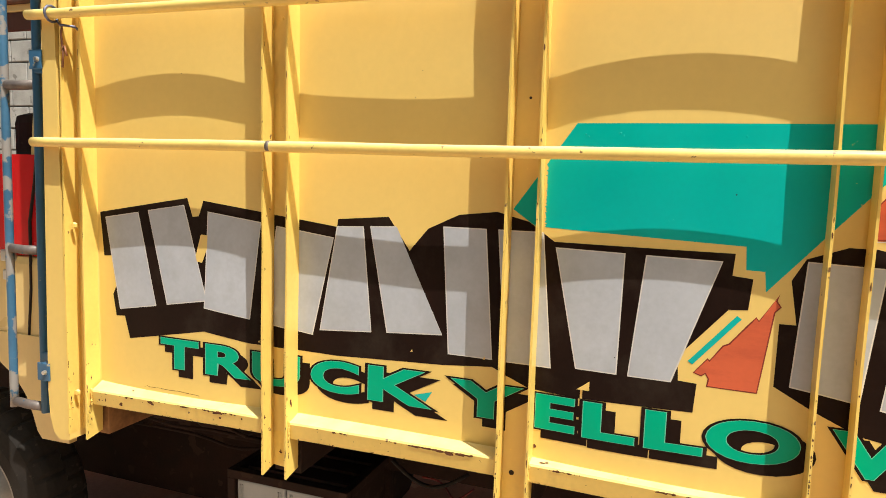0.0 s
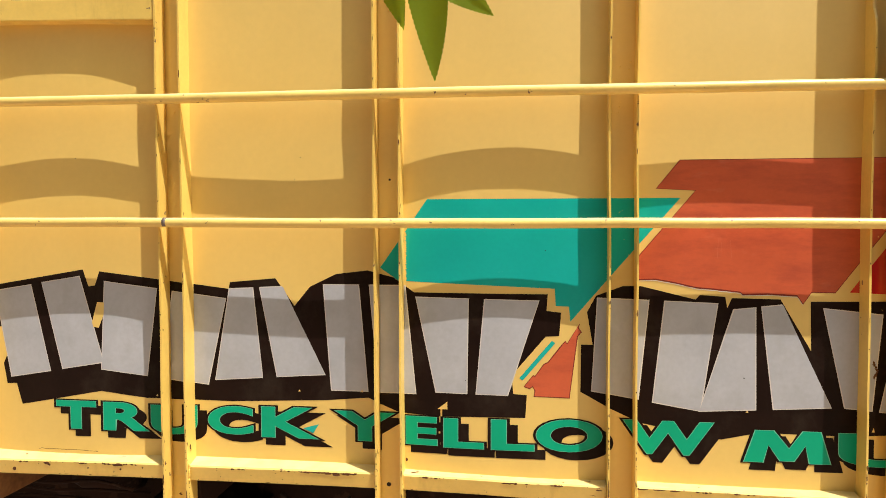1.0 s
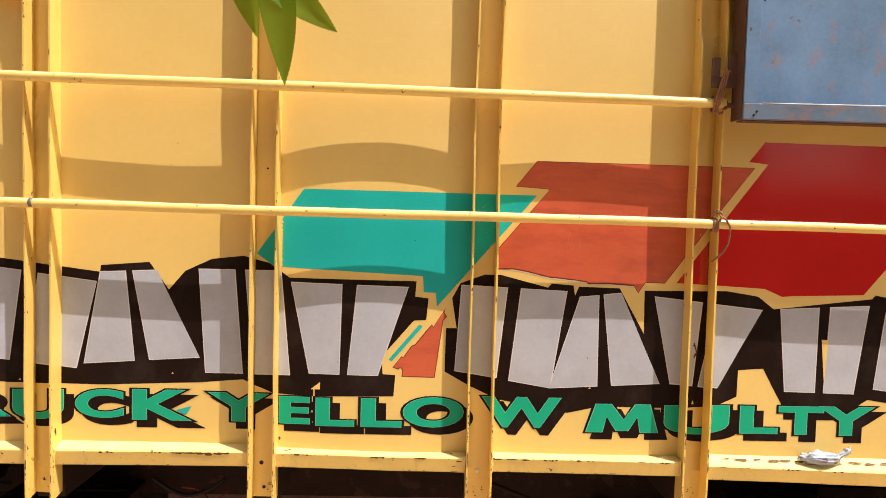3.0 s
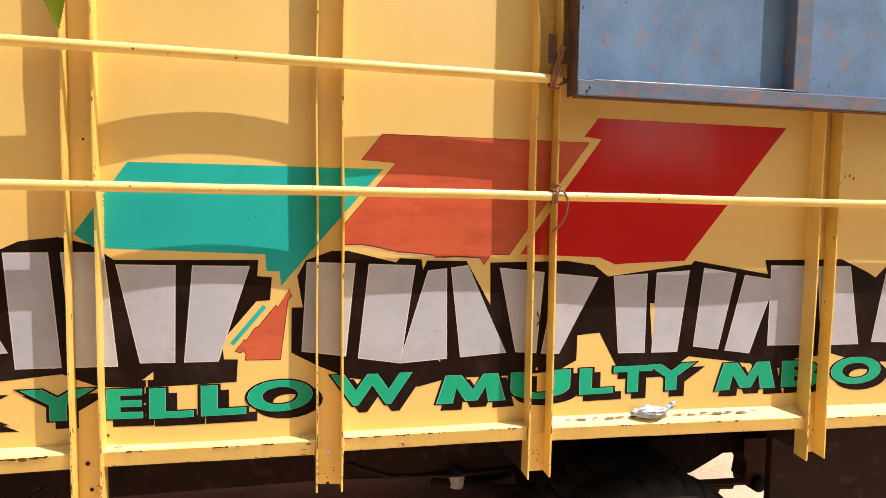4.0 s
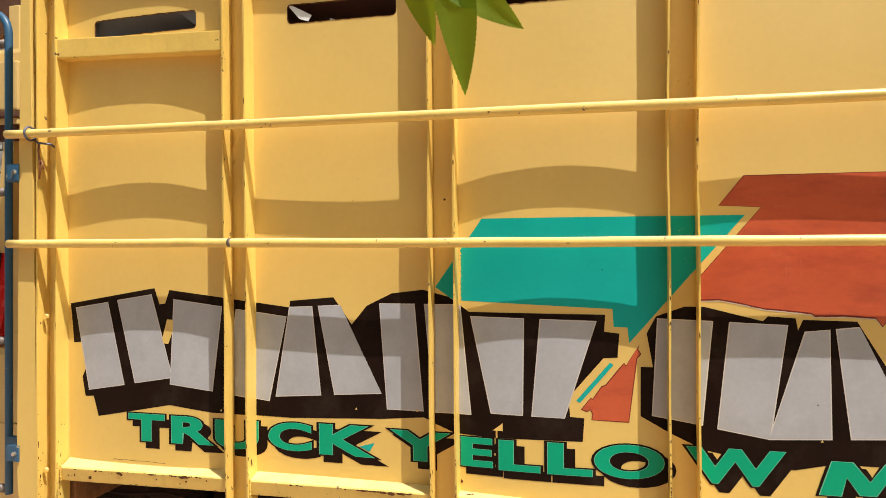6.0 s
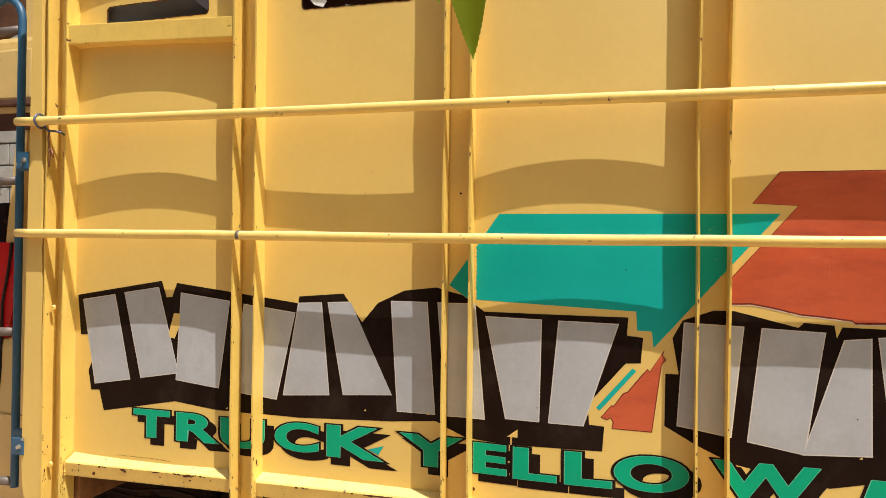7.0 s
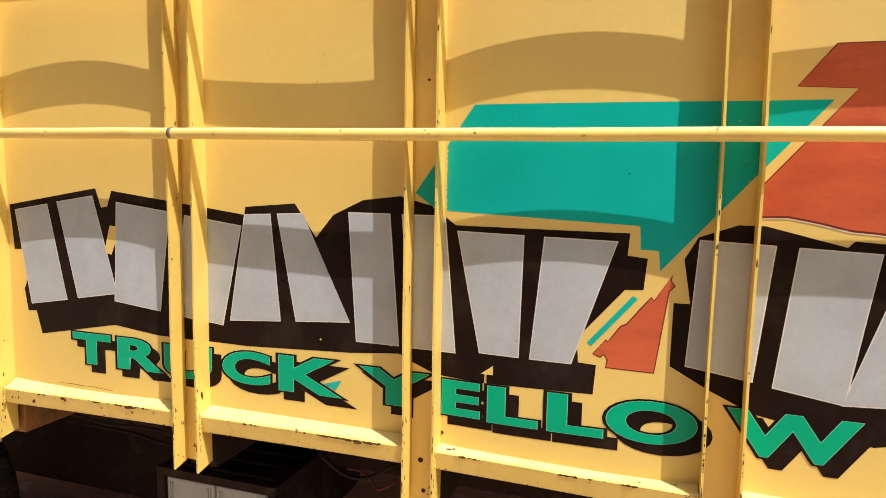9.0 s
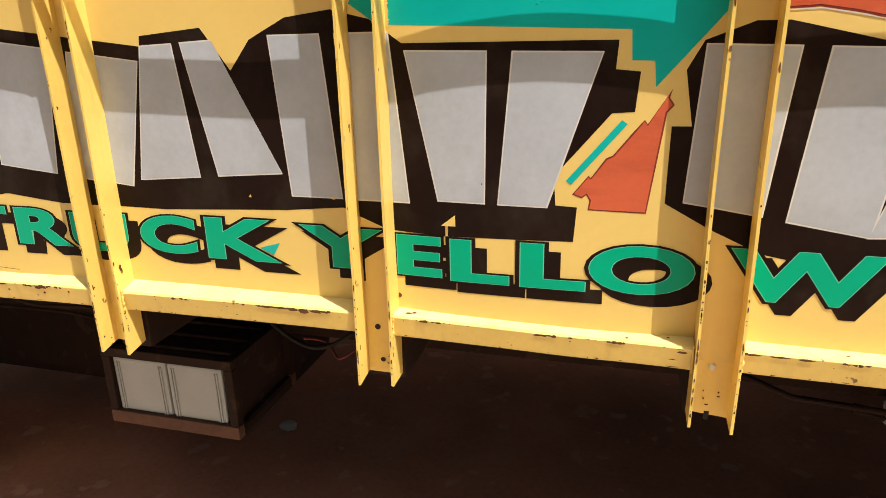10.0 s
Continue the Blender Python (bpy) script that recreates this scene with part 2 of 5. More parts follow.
def rounded(bm, width, angle=0.5):
    edges = [e for e in bm.edges if len(e.link_faces) == 2 and e.calc_face_angle(0) > angle]
    bmesh.ops.bevel(bm, geom=edges, offset=width, segments=2, affect="EDGES", profile=0.6, clamp_overlap=True)
    return bm


def box(x0, x1, y0, y1, z0, z1, bevel=0.003, bm=None):
    fresh = bmesh.new()
    bmesh.ops.create_cube(fresh, size=1)
    for v in fresh.verts:
        v.co = Vector(((x0 + x1) / 2 + v.co.x * (x1 - x0), (y0 + y1) / 2 + v.co.y * (y1 - y0), (z0 + z1) / 2 + v.co.z * (z1 - z0)))
    if bevel:
        rounded(fresh, bevel)
    return join(bm, fresh) if bm else fresh


def join(bm, other):
    me = bpy.data.meshes.new("t")
    other.to_mesh(me)
    other.free()
    bm.from_mesh(me)
    bpy.data.meshes.remove(me)
    return bm


def tube(points, radius, sides=10, bm=None, caps=True):
    """A round bar along points; radius is one number or one for each point."""
    bm = bm or bmesh.new()
    points = [Vector(p) for p in points]
    rings = []
    side = None
    for i, p in enumerate(points):
        way = (points[min(i + 1, len(points) - 1)] - points[max(i - 1, 0)]).normalized()
        if side is None:
            side = way.cross(Vector((0, 0, 1)) if abs(way.z) < 0.9 else Vector((0, 1, 0))).normalized()
        side = (side - way * side.dot(way)).normalized()
        up = way.cross(side)
        r = radius[i] if isinstance(radius, (list, tuple)) else radius
        rings.append([bm.verts.new(p + r * (math.cos(a) * side + math.sin(a) * up)) for a in [2 * math.pi * k / sides for k in range(sides)]])
    for a, b in zip(rings, rings[1:]):
        for k in range(sides):
            bm.faces.new((a[k], a[(k + 1) % sides], b[(k + 1) % sides], b[k]))
    if caps:
        bm.faces.new(rings[0][::-1])
        bm.faces.new(rings[-1])
    return bm


def lathe(profile, centre, sides=40):
    """Turns (radius, y) pairs round an axis along y."""
    bm = bmesh.new()
    rings = [[bm.verts.new((centre[0] + r * math.cos(a), centre[1] + y, centre[2] + r * math.sin(a))) for a in [2 * math.pi * k / sides for k in range(sides)]] for r, y in profile]
    for a, b in zip(rings, rings[1:]):
        for k in range(sides):
            bm.faces.new((a[k], a[(k + 1) % sides], b[(k + 1) % sides], b[k]))
    return bm


def extruded(outline, z_list, jitter=0.0):
    """An (x, y) outline drawn up through heights, as a closed bar."""
    bm = bmesh.new()
    rings = []
    for z in z_list:
        dx = jitter * (noise.noise((outline[0][0] * 3, z * 2.3, 0)))
        rings.append([bm.verts.new((x + dx, y, z)) for x, y in outline])
    n = len(outline)
    for a, b in zip(rings, rings[1:]):
        for k in range(n):
            bm.faces.new((a[k], a[(k + 1) % n], b[(k + 1) % n], b[k]))
    bm.faces.new(rings[0][::-1])
    bm.faces.new(rings[-1])
    return bm


# ---- the truck's side: plan ----
POSTS = [-0.862, -0.212, 0.399, 1.0105, 1.626, 2.604, 3.50]
HALF, WEB, LIP = 0.0368, 0.003, -0.046      # half a post's width, its web, its flanges' outer edge
TOP, SIDE_END = 2.72, 3.54
# how far each bay's sheet stands in (+) or out (-): at its ends, at its middle
BAYS = [(0.003, -0.006), (0.006, 0.009), (0.001, -0.010), (0.003, -0.002), (0.010, 0.013), (0.006, 0.006)]


def sheet_y(x, z):
    """The painted face of the side at (x, z)."""
    for (a, b), (ends, mid) in zip(zip(POSTS, POSTS[1:]), BAYS):
        a, b = a + HALF - 0.003, b - HALF + 0.003
        if a <= x <= b:
            u = (x - a) / (b - a)
            y = ends + (mid - ends) * 4 * u * (1 - u)
            if b < 0.399:
                rise, end = (min(max(k, 0.0), 1.0) for k in ((z - 1.845) / 0.12, (u - 0.6) / 0.35))
                y += 0.005 * rise * rise * (3 - 2 * rise) * end * end * (3 - 2 * end)
            return y + 0.0025 * noise.noise((x * 2.6, 0.0, z * 1.7)) + 0.0006 * noise.noise((x * 11, 3.0, z * 9))
    return WEB - 0.0016


CUTS = sorted({round(p + s, 4) for p in POSTS for s in (-HALF - 0.0012, -HALF - 0.0004, -HALF + 0.0025, -HALF + 0.0035, HALF - 0.0035, HALF - 0.0025, HALF + 0.0004, HALF + 0.0012)} | {round(-0.89 + 0.035 * k, 4) for k in range(131)})


def split(poly, axis, at):
    """The two sides of a convex (x, z) polygon, cut where axis = at."""
    low, high = [], []
    for p, q in zip(poly, poly[1:] + poly[:1]):
        (low if p[axis] <= at else high).append(p)
        if (p[axis] - at) * (q[axis] - at) < 0:
            k = (at - p[axis]) / (q[axis] - p[axis])
            m = (p[0] + k * (q[0] - p[0]), p[1] + k * (q[1] - p[1]))
            low.append(m)
            high.append(m)
    return low, high


def laid(bm, depth):
    """Cuts a flat (x, z) drawing finely and lays it on the side, depth proud of it."""
    bmesh.ops.triangulate(bm, faces=bm.faces)
    pieces = [[(v.co.x, v.co.z) for v in f.verts] for f in bm.faces]
    bm.free()
    for axis, cuts in ((0, CUTS), (1, [0.03 * k for k in range(28, 96)])):
        done = []
        for rest in pieces:
            lo, hi = min(p[axis] for p in rest), max(p[axis] for p in rest)
            for c in cuts:
                if lo + 1e-6 < c < hi - 1e-6 and len(rest) > 2:
                    one, rest = split(rest, axis, c)
                    if len(one) > 2:
                        done.append(one)
            if len(rest) > 2:
                done.append(rest)
        pieces = done
    out = bmesh.new()
    at = {}
    for piece in pieces:
        vs = []
        for x, z in piece:
            key = (round(x, 5), round(z, 5))
            if key not in at:
                at[key] = out.verts.new((x, sheet_y(x, z) - depth, z))
            if at[key] not in vs:
                vs.append(at[key])
        if len(vs) > 2:
            area = sum(p[0] * q[1] - q[0] * p[1] for p, q in zip(piece, piece[1:] + piece[:1]))
            try:
                face = out.faces.new(vs if area > 0 else vs[::-1])
            except ValueError:
                pass
    return out


def outline_bm(points):
    """A flat (x, z) outline, hollow corners and all, as triangles."""
    bm = bmesh.new()
    vs = [bm.verts.new((x, 0, z)) for x, z in points]
    for three in geometry.tessellate_polygon([[Vector((x, z, 0)) for x, z in points]]):
        bm.faces.new([vs[k] for k in three])
    return bm


def painted(name, points, mat, depth, parent, label=""):
    return part(name, laid(outline_bm(points), depth), mat, parent, label, smooth=True, turned=False)


def arc(cx, cz, rx, rz, a0, a1, n):
    return [(cx + rx * math.cos(radians(a0 + (a1 - a0) * k / n)), cz + rz * math.sin(radians(a0 + (a1 - a0) * k / n))) for k in range(n + 1)]


# ---- ground and distance ----
def build_ground():
    bm = bmesh.new()
    bmesh.ops.create_grid(bm, x_segments=120, y_segments=120, size=1)
    for v in bm.verts:
        s = 6 * v.co.xy.length ** 2 + 4
        v.co.x, v.co.y = v.co.x * s * 8 + 0.6, v.co.y * s * 8 + 0.5
        near = v.co.xy.length
        v.co.z = (0.02 * noise.noise((v.co.x * 1.3, v.co.y * 1.3, 0)) + 0.008 * noise.noise((v.co.x * 5, v.co.y * 5, 2))) if near < 30 else 0
    tagged(part("ground", bm, DIRT, smooth=True), "pale dusty earth yard with loose grit", "ground", kind="structure")


def build_block_wall():
    wall = thing("wall_north", "grey concrete block boundary wall with dark crumbling mortar", "wall", kind="structure", at=(0, 3.1, 0))
    part("mortar_core", box(-14, 7, 0.02, 0.16, 0, 3.62, 0), MORTAR, wall)
    return wall


def build_added_wall():
    """Added dark wall, never in view, shaping fill and reflections: tall and low stretches."""
    wall = thing("added_wall_south", "added dark wall out of view, shaping fill light and reflections", "wall", kind="structure")
    for x0, x1, high in ((-16.0, 5.75, 4.2), (5.75, 7.15, 2.0), (7.15, 9.6, 4.2), (9.6, 14.0, 2.2)):
        part("stretch", box(x0, x1, -7.2, -7.0, 0, high, 0.02), UNSEEN_WALL, wall)


def build_ground_shade():
    """A dark earth patch, the truck's shade put into its colour, and a stone on it."""
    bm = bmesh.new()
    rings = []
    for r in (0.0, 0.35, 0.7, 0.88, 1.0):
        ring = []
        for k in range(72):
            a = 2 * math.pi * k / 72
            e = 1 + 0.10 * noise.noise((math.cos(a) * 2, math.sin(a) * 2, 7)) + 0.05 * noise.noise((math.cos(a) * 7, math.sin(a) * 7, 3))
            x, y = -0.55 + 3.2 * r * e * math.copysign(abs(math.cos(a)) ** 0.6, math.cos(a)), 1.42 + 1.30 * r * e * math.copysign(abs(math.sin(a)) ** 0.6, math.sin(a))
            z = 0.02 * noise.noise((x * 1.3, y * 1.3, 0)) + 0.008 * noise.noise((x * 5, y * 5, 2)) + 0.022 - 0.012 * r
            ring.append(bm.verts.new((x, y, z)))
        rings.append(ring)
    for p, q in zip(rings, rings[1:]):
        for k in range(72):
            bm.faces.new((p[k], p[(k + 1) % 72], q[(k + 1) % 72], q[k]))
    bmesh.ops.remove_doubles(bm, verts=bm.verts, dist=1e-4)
    tagged(part("ground_shade", bm, SHADED_EARTH, smooth=True), "dark earth patch under the truck, the truck's shade put into its colour", "ground", kind="structure")
    bm = bmesh.new()
    bmesh.ops.create_icosphere(bm, subdivisions=2, radius=0.03)
    for v in bm.verts:
        v.co = Vector((v.co.x * 1.3, v.co.y, v.co.z * 0.5)) * (1 + 0.3 * noise.noise(v.co * 40)) + Vector((-0.43, 0.98, 0.03))
    tagged(part("stone", bm, STONE), "small pale stone lying on dark earth", "stone")


build_ground()
build_ground_shade()
build_added_wall()
block_wall = build_block_wall()

# ---- the truck ----
truck = thing("truck", "yellow painted cargo truck with ribbed steel side and sign-painted graphics", "truck")


SLOTS = ((-0.712, -0.361, 2.394, 0.006), (-0.067, 0.260, 2.387, -0.001), (0.535, 0.871, 2.380, -0.002), (1.156, 1.490, 2.380, 0.006))


def slot_outline(x0, x1, zc, tilt, grow):
    """A torch-cut slot with rounded ends and ragged edges."""
    h, r, pts = 0.0262, 0.012, []
    for cx, cz, a in ((x1 - r, h - r, 0), (x0 + r, h - r, 90), (x0 + r, r - h, 180), (x1 - r, r - h, 270)):
        pts += [(cx + r * math.cos(radians(a + k * 30)), cz + r * math.sin(radians(a + k * 30))) for k in range(4)]
        if a in (90, 270):
            continue
        away = -1 if a == 0 else 1
        pts += [(cx + away * (x1 - x0 - 2 * r) * k / 44, cz + (r if a == 0 else -r)) for k in range(1, 44)]
    out = []
    for x, z in pts:
        rag = 0.0016 * noise.noise((x * 90, z * 60, 3)) + grow * (1 + 0.9 * noise.noise((x * 70, z * 50, 8)))
        mx = min(max(x, x0 + 0.02), x1 - 0.02)
        away = Vector((x - mx, z)).normalized()
        out.append((x + away.x * rag, zc + z + away.y * rag + tilt * ((x - x0) / (x1 - x0) - 0.5)))
    return out


def build_side():
    """The sheet of the side, bay by bay in one skin, with a long slot high in each of the first four bays."""
    bm = bmesh.new()
    loops = [[(-0.895, 1.0), (SIDE_END, 1.0), (SIDE_END, TOP), (-0.895, TOP)]]
    for slot in SLOTS:
        loops.append(slot_outline(*slot, 0.0))
    edges = []
    for loop in loops:
        vs = [bm.verts.new((x, 0, z)) for x, z in loop]
        edges += [bm.edges.new((a, b)) for a, b in zip(vs, vs[1:] + vs[:1])]
    bmesh.ops.triangle_fill(bm, use_beauty=True, edges=edges)
    side = part("side_panel", laid(bm, 0), YELLOW, truck, "yellow enamelled steel side sheet, slightly buckled between the posts", smooth=True, turned=False)
    thick = side.modifiers.new("thickness", "SOLIDIFY")
    thick.thickness, thick.offset, thick.use_rim = 0.003, -1, False
    return side


side_panel = build_side()


def build_slot_burr(slot):
    """The burnt, ragged lip round a slot."""
    inner, outer = slot_outline(*slot, 0.0), slot_outline(*slot, 0.0016)
    bm = bmesh.new()
    a, b = ([bm.verts.new((x, sheet_y(x, z) - 0.0008, z)) for x, z in ring] for ring in (inner, outer))
    c = [bm.verts.new((x, sheet_y(x, z) + 0.004, z)) for x, z in inner]
    n = len(a)
    for k in range(n):
        j = (k + 1) % n
        bm.faces.new((a[k], a[j], b[j], b[k]))
        bm.faces.new((c[k], c[j], a[j], a[k]))
    part("slot_lip", bm, CHIP, side_panel, "burnt ragged edge of a torch-cut slot")


for slot in SLOTS:
    build_slot_burr(slot)


def leaned(ob, shift=0.0):
    """The front corner of the side leans a little back."""
    for v in ob.data.vertices:
        v.co.x += shift + 0.012 * (v.co.z - 1.6)
    return ob


def build_post(x, foot, top=TOP, cut_back=0.0):
    """A folded channel: web on the sheet, two flanges standing out, the first bent shallower above cut_back."""
    w, t = HALF, 0.005
    shape = [(x - w, LIP), (x - w + t, LIP), (x - w + t, WEB - 0.001), (x + w - t, WEB - 0.001), (x + w - t, LIP), (x + w, LIP), (x + w, WEB + 0.006), (x - w, WEB + 0.006)]
    bm = extruded(shape, [foot + (top - foot) * k / 72 for k in range(73)], 0.004)
    for v in bm.verts:
        if cut_back and v.co.y < -0.02 and v.co.x < x:
            rise = min(max((v.co.z - cut_back) / 0.05, 0.0), 1.0)
            v.co.y += 0.016 * rise * rise * (3 - 2 * rise)
        if v.co.z < foot + 0.001:
            v.co.z += 0.010 * noise.noise((v.co.x * 40, v.co.y * 30, foot)) - (0.006 if v.co.y < -0.02 else 0)
        v.co.y += 0.0015 * noise.noise((x, v.co.z * 6, 1)) if v.co.y < -0.02 else 0
    return part("post", rounded(bm, 0.0012, 1.0), YELLOW_WORN, truck)


posts = [build_post(x, foot, cut_back=2.20 if 1.6 < x < 1.7 else 0.0) for x, foot in zip(POSTS, (0.90, 0.905, 0.905, 0.897, 0.883, 0.870, 0.86))]
leaned(posts[0])


# height of each bay's sill: its front corner at both ends, its back edge at both ends
SILLS = [(1.032, 1.041, 1.059, 1.058), (1.039, 1.044, 1.056, 1.054), (1.043, 1.034, 1.049, 1.045), (1.040, 1.034, 1.044, 1.042), (1.028, 1.003, 1.047, 1.033), (0.999, 0.982, 1.028, 1.012)]


def sill_levels(x):
    for (a, b), (f0, f1, b0, b1) in zip(zip(POSTS, POSTS[1:]), SILLS):
        if x <= b or b == POSTS[-1]:
            u = (x - a) / (b - a)
            return f0 + (f1 - f0) * u, b0 + (b1 - b0) * u


def ledge_z(x):
    return sill_levels(x)[0] + 0.008


def sill_top(x, y):
    front, back = sill_levels(x)
    u = min(max(-y / 0.033, 0.0), 1.0)
    return back + (front + 0.004 - back) * u


def sill_face(x, drop):
    """The sill's front face, which leans back, at a drop below its top."""
    f = -0.036 + 0.002 * noise.noise((x * 5, 2, 5))
    return f + 0.003 * (0.008 - drop) / 0.004 if drop < 0.008 else f + 0.006 * (drop - 0.008) / 0.038


def build_ledge(a, b):
    """The lower sill of a bay, with its worn outer corner."""
    bm = bmesh.new()
    n = 10
    rings = []
    for k in range(n + 1):
        x = a + (b - a) * k / n
        z = ledge_z(x) + 0.0012 * noise.noise((x * 7, 0, 5))
        rings.append([bm.verts.new((x, y, zz)) for y, zz in ((0.014, sill_levels(x)[1] + 0.001), (sill_face(x, 0.004), z - 0.004), (sill_face(x, 0.008), z - 0.008), (sill_face(x, 0.046), z - 0.046), (sill_face(x, 0.050), z - 0.048), (0.012, z - 0.048))])
    for p, q in zip(rings, rings[1:]):
        for k in range(6):
            bm.faces.new((p[k], p[(k + 1) % 6], q[(k + 1) % 6], q[k]))
    bm.faces.new(rings[0][::-1])
    bm.faces.new(rings[-1])
    return part("sill", bm, YELLOW_WORN, truck)


for p, q in zip(POSTS, POSTS[1:]):
    build_ledge(p + HALF + 0.0005, q - HALF - 0.0005)


def build_shelf():
    a, b = POSTS[0] + HALF - 0.010, POSTS[1] - HALF - 0.001
    bm = box(a, b, -0.042, 0.006, 2.293, 2.352, 0.003)
    for v in bm.verts:
        v.co.z -= 0.032 * (v.co.x + 0.55)
    part("shelf_bar", bm, YELLOW_WORN, truck)
    part("top_rail", box(-0.890, SIDE_END, -0.048, 0.02, 2.605, 2.68, 0.004), YELLOW_WORN, truck)


build_shelf()


def build_rail(x0, x1, z, sag, slope):
    pts = []
    n = int((x1 - x0) / 0.06)
    for k in range(n + 1):
        x = x0 + (x1 - x0) * k / n
        pts.append((x, LIP - 0.0135 + 0.002 * noise.noise((x * 1.5, z, 0)), z + slope * x + sag * noise.noise((x * 0.9, z * 5, 4)) + 0.0015 * noise.noise((x * 4, z, 9))))
    return part("side_rail", tube(pts, 0.0134, 14), RAIL_PAINT, truck, "yellow painted steel pipe with chipped spots", smooth=True)


part("tape_patch", tube([(-0.222, LIP - 0.0135, 1.7275), (-0.212, LIP - 0.0135, 1.7274)], 0.0136, 14), RUNG, truck, "worn grey tape on the pipe", smooth=True)
build_rail(-0.992, 1.655, 2.0622, 0.004, -0.0082)
build_rail(-0.988, SIDE_END, 1.7255, 0.003, -0.0050)


def build_corner():
    """The folded front end of the side, with its rounded lower corner, and the bulkhead behind it."""
    pts = [(-0.986, 2.72), (-0.986, 1.02), (-0.982, 0.945), (-0.968, 0.892), (-0.943, 0.873), (-0.8992, 0.878), (-0.8992, 2.72)]
    bm = bmesh.new()
    front = [bm.verts.new((x, -0.043, z)) for x, z in pts]
    back = [bm.verts.new((x, 0.03, z)) for x, z in pts]
    bm.faces.new(front)
    bm.faces.new(back[::-1])
    n = len(pts)
    for k in range(n):
        bm.faces.new((front[k], front[(k + 1) % n], back[(k + 1) % n], back[k]))
    for v in bm.verts:                       # it narrows upward, away from the first post
        rise = v.co.z - 1.16
        v.co.x += -0.0042 - 0.010 * max(rise, 0) if v.co.x > -0.92 else 0.0035 + 0.024 * max(rise, 0)
    part("corner_plate", rounded(bm, 0.004), YELLOW, truck)
    leaned(part("bulkhead", box(-0.987, -0.944, 0.031, 2.12, 0.98, 2.72, 0.004), YELLOW, truck))
    part("far_side", box(-0.99, SIDE_END, 2.08, 2.12, 1.0, 2.72, 0.003), YELLOW, truck)
    part("rear_gate", box(SIDE_END + 0.002, SIDE_END + 0.05, 0.0, 2.12, 1.0, 2.72, 0.003), YELLOW, truck)
    part("bed_floor", box(-0.99, SIDE_END, 0.014, 2.075, 0.985, 1.035, 0.003), DARK, truck)


build_corner()


# ---- chips, holes and bolts on the steel ----
def build_bolt(x, y, z, r=0.007, mat=YELLOW_WORN):
    bm = bmesh.new()
    bmesh.ops.create_cone(bm, cap_ends=True, segments=6, radius1=r, radius2=r * 0.85, depth=0.008, matrix=pose(x, y, z, 90))
    part("bolt", rounded(bm, 0.001), mat, truck)


def build_holes():
    for x, z, r in ((0.391, 1.003, 0.006), (0.398, 1.841, 0.003), (0.399, 0.932, 0.005)):
        bm = bmesh.new()
        bmesh.ops.create_cone(bm, cap_ends=True, segments=14, radius1=r, radius2=r, depth=0.001, matrix=pose(x, WEB - 0.002, z, 90))
        part("bolt_hole", bm, HOLE, truck)
    build_bolt(1.009, WEB - 0.005, 0.991, mat=LINE)
    notch = box(1.004, 1.0125, WEB - 0.0022, WEB - 0.0012, 0.885, 0.9015, 0)
    part("notch", notch, HOLE, truck, "dark notch in the foot of the post")
    for x, z in ((-0.888, 1.501), (-0.894, 1.018)):
        build_bolt(x + 0.007, -0.028, z, 0.0095)


build_holes()


def build_spatter():
    """Beads of weld spatter under the paint of the posts, thickest where the rails cross."""
    rnd = random.Random(23)
    bm = bmesh.new()
    spots = [(x, z, 0.0032) for x, z in ((1.003, 2.124), (1.027, 2.116), (1.030, 2.135), (-0.219, 2.037), (0.398, 2.293))]
    for p in POSTS[:5]:
        for z in (2.062 - 0.0082 * p, 1.7255 - 0.005 * p):
            spots += [(p + rnd.uniform(-0.029, 0.029), z + rnd.gauss(0, 0.035), rnd.uniform(0.0008, 0.0022)) for _ in range(7)]
        spots += [(p + rnd.uniform(-0.029, 0.029), rnd.uniform(0.93, 2.55), rnd.uniform(0.0007, 0.0017)) for _ in range(10)]
    for x, z, r in spots:
        bmesh.ops.create_icosphere(bm, subdivisions=1, radius=r, matrix=Matrix.Translation((x, WEB - 0.0014, z)) @ Matrix.Diagonal((1, 0.7, rnd.uniform(0.8, 1.6), 1)))
    tagged(part("weld_spatter", bm, YELLOW_WORN, truck, smooth=True), kind="stuff")


build_spatter()


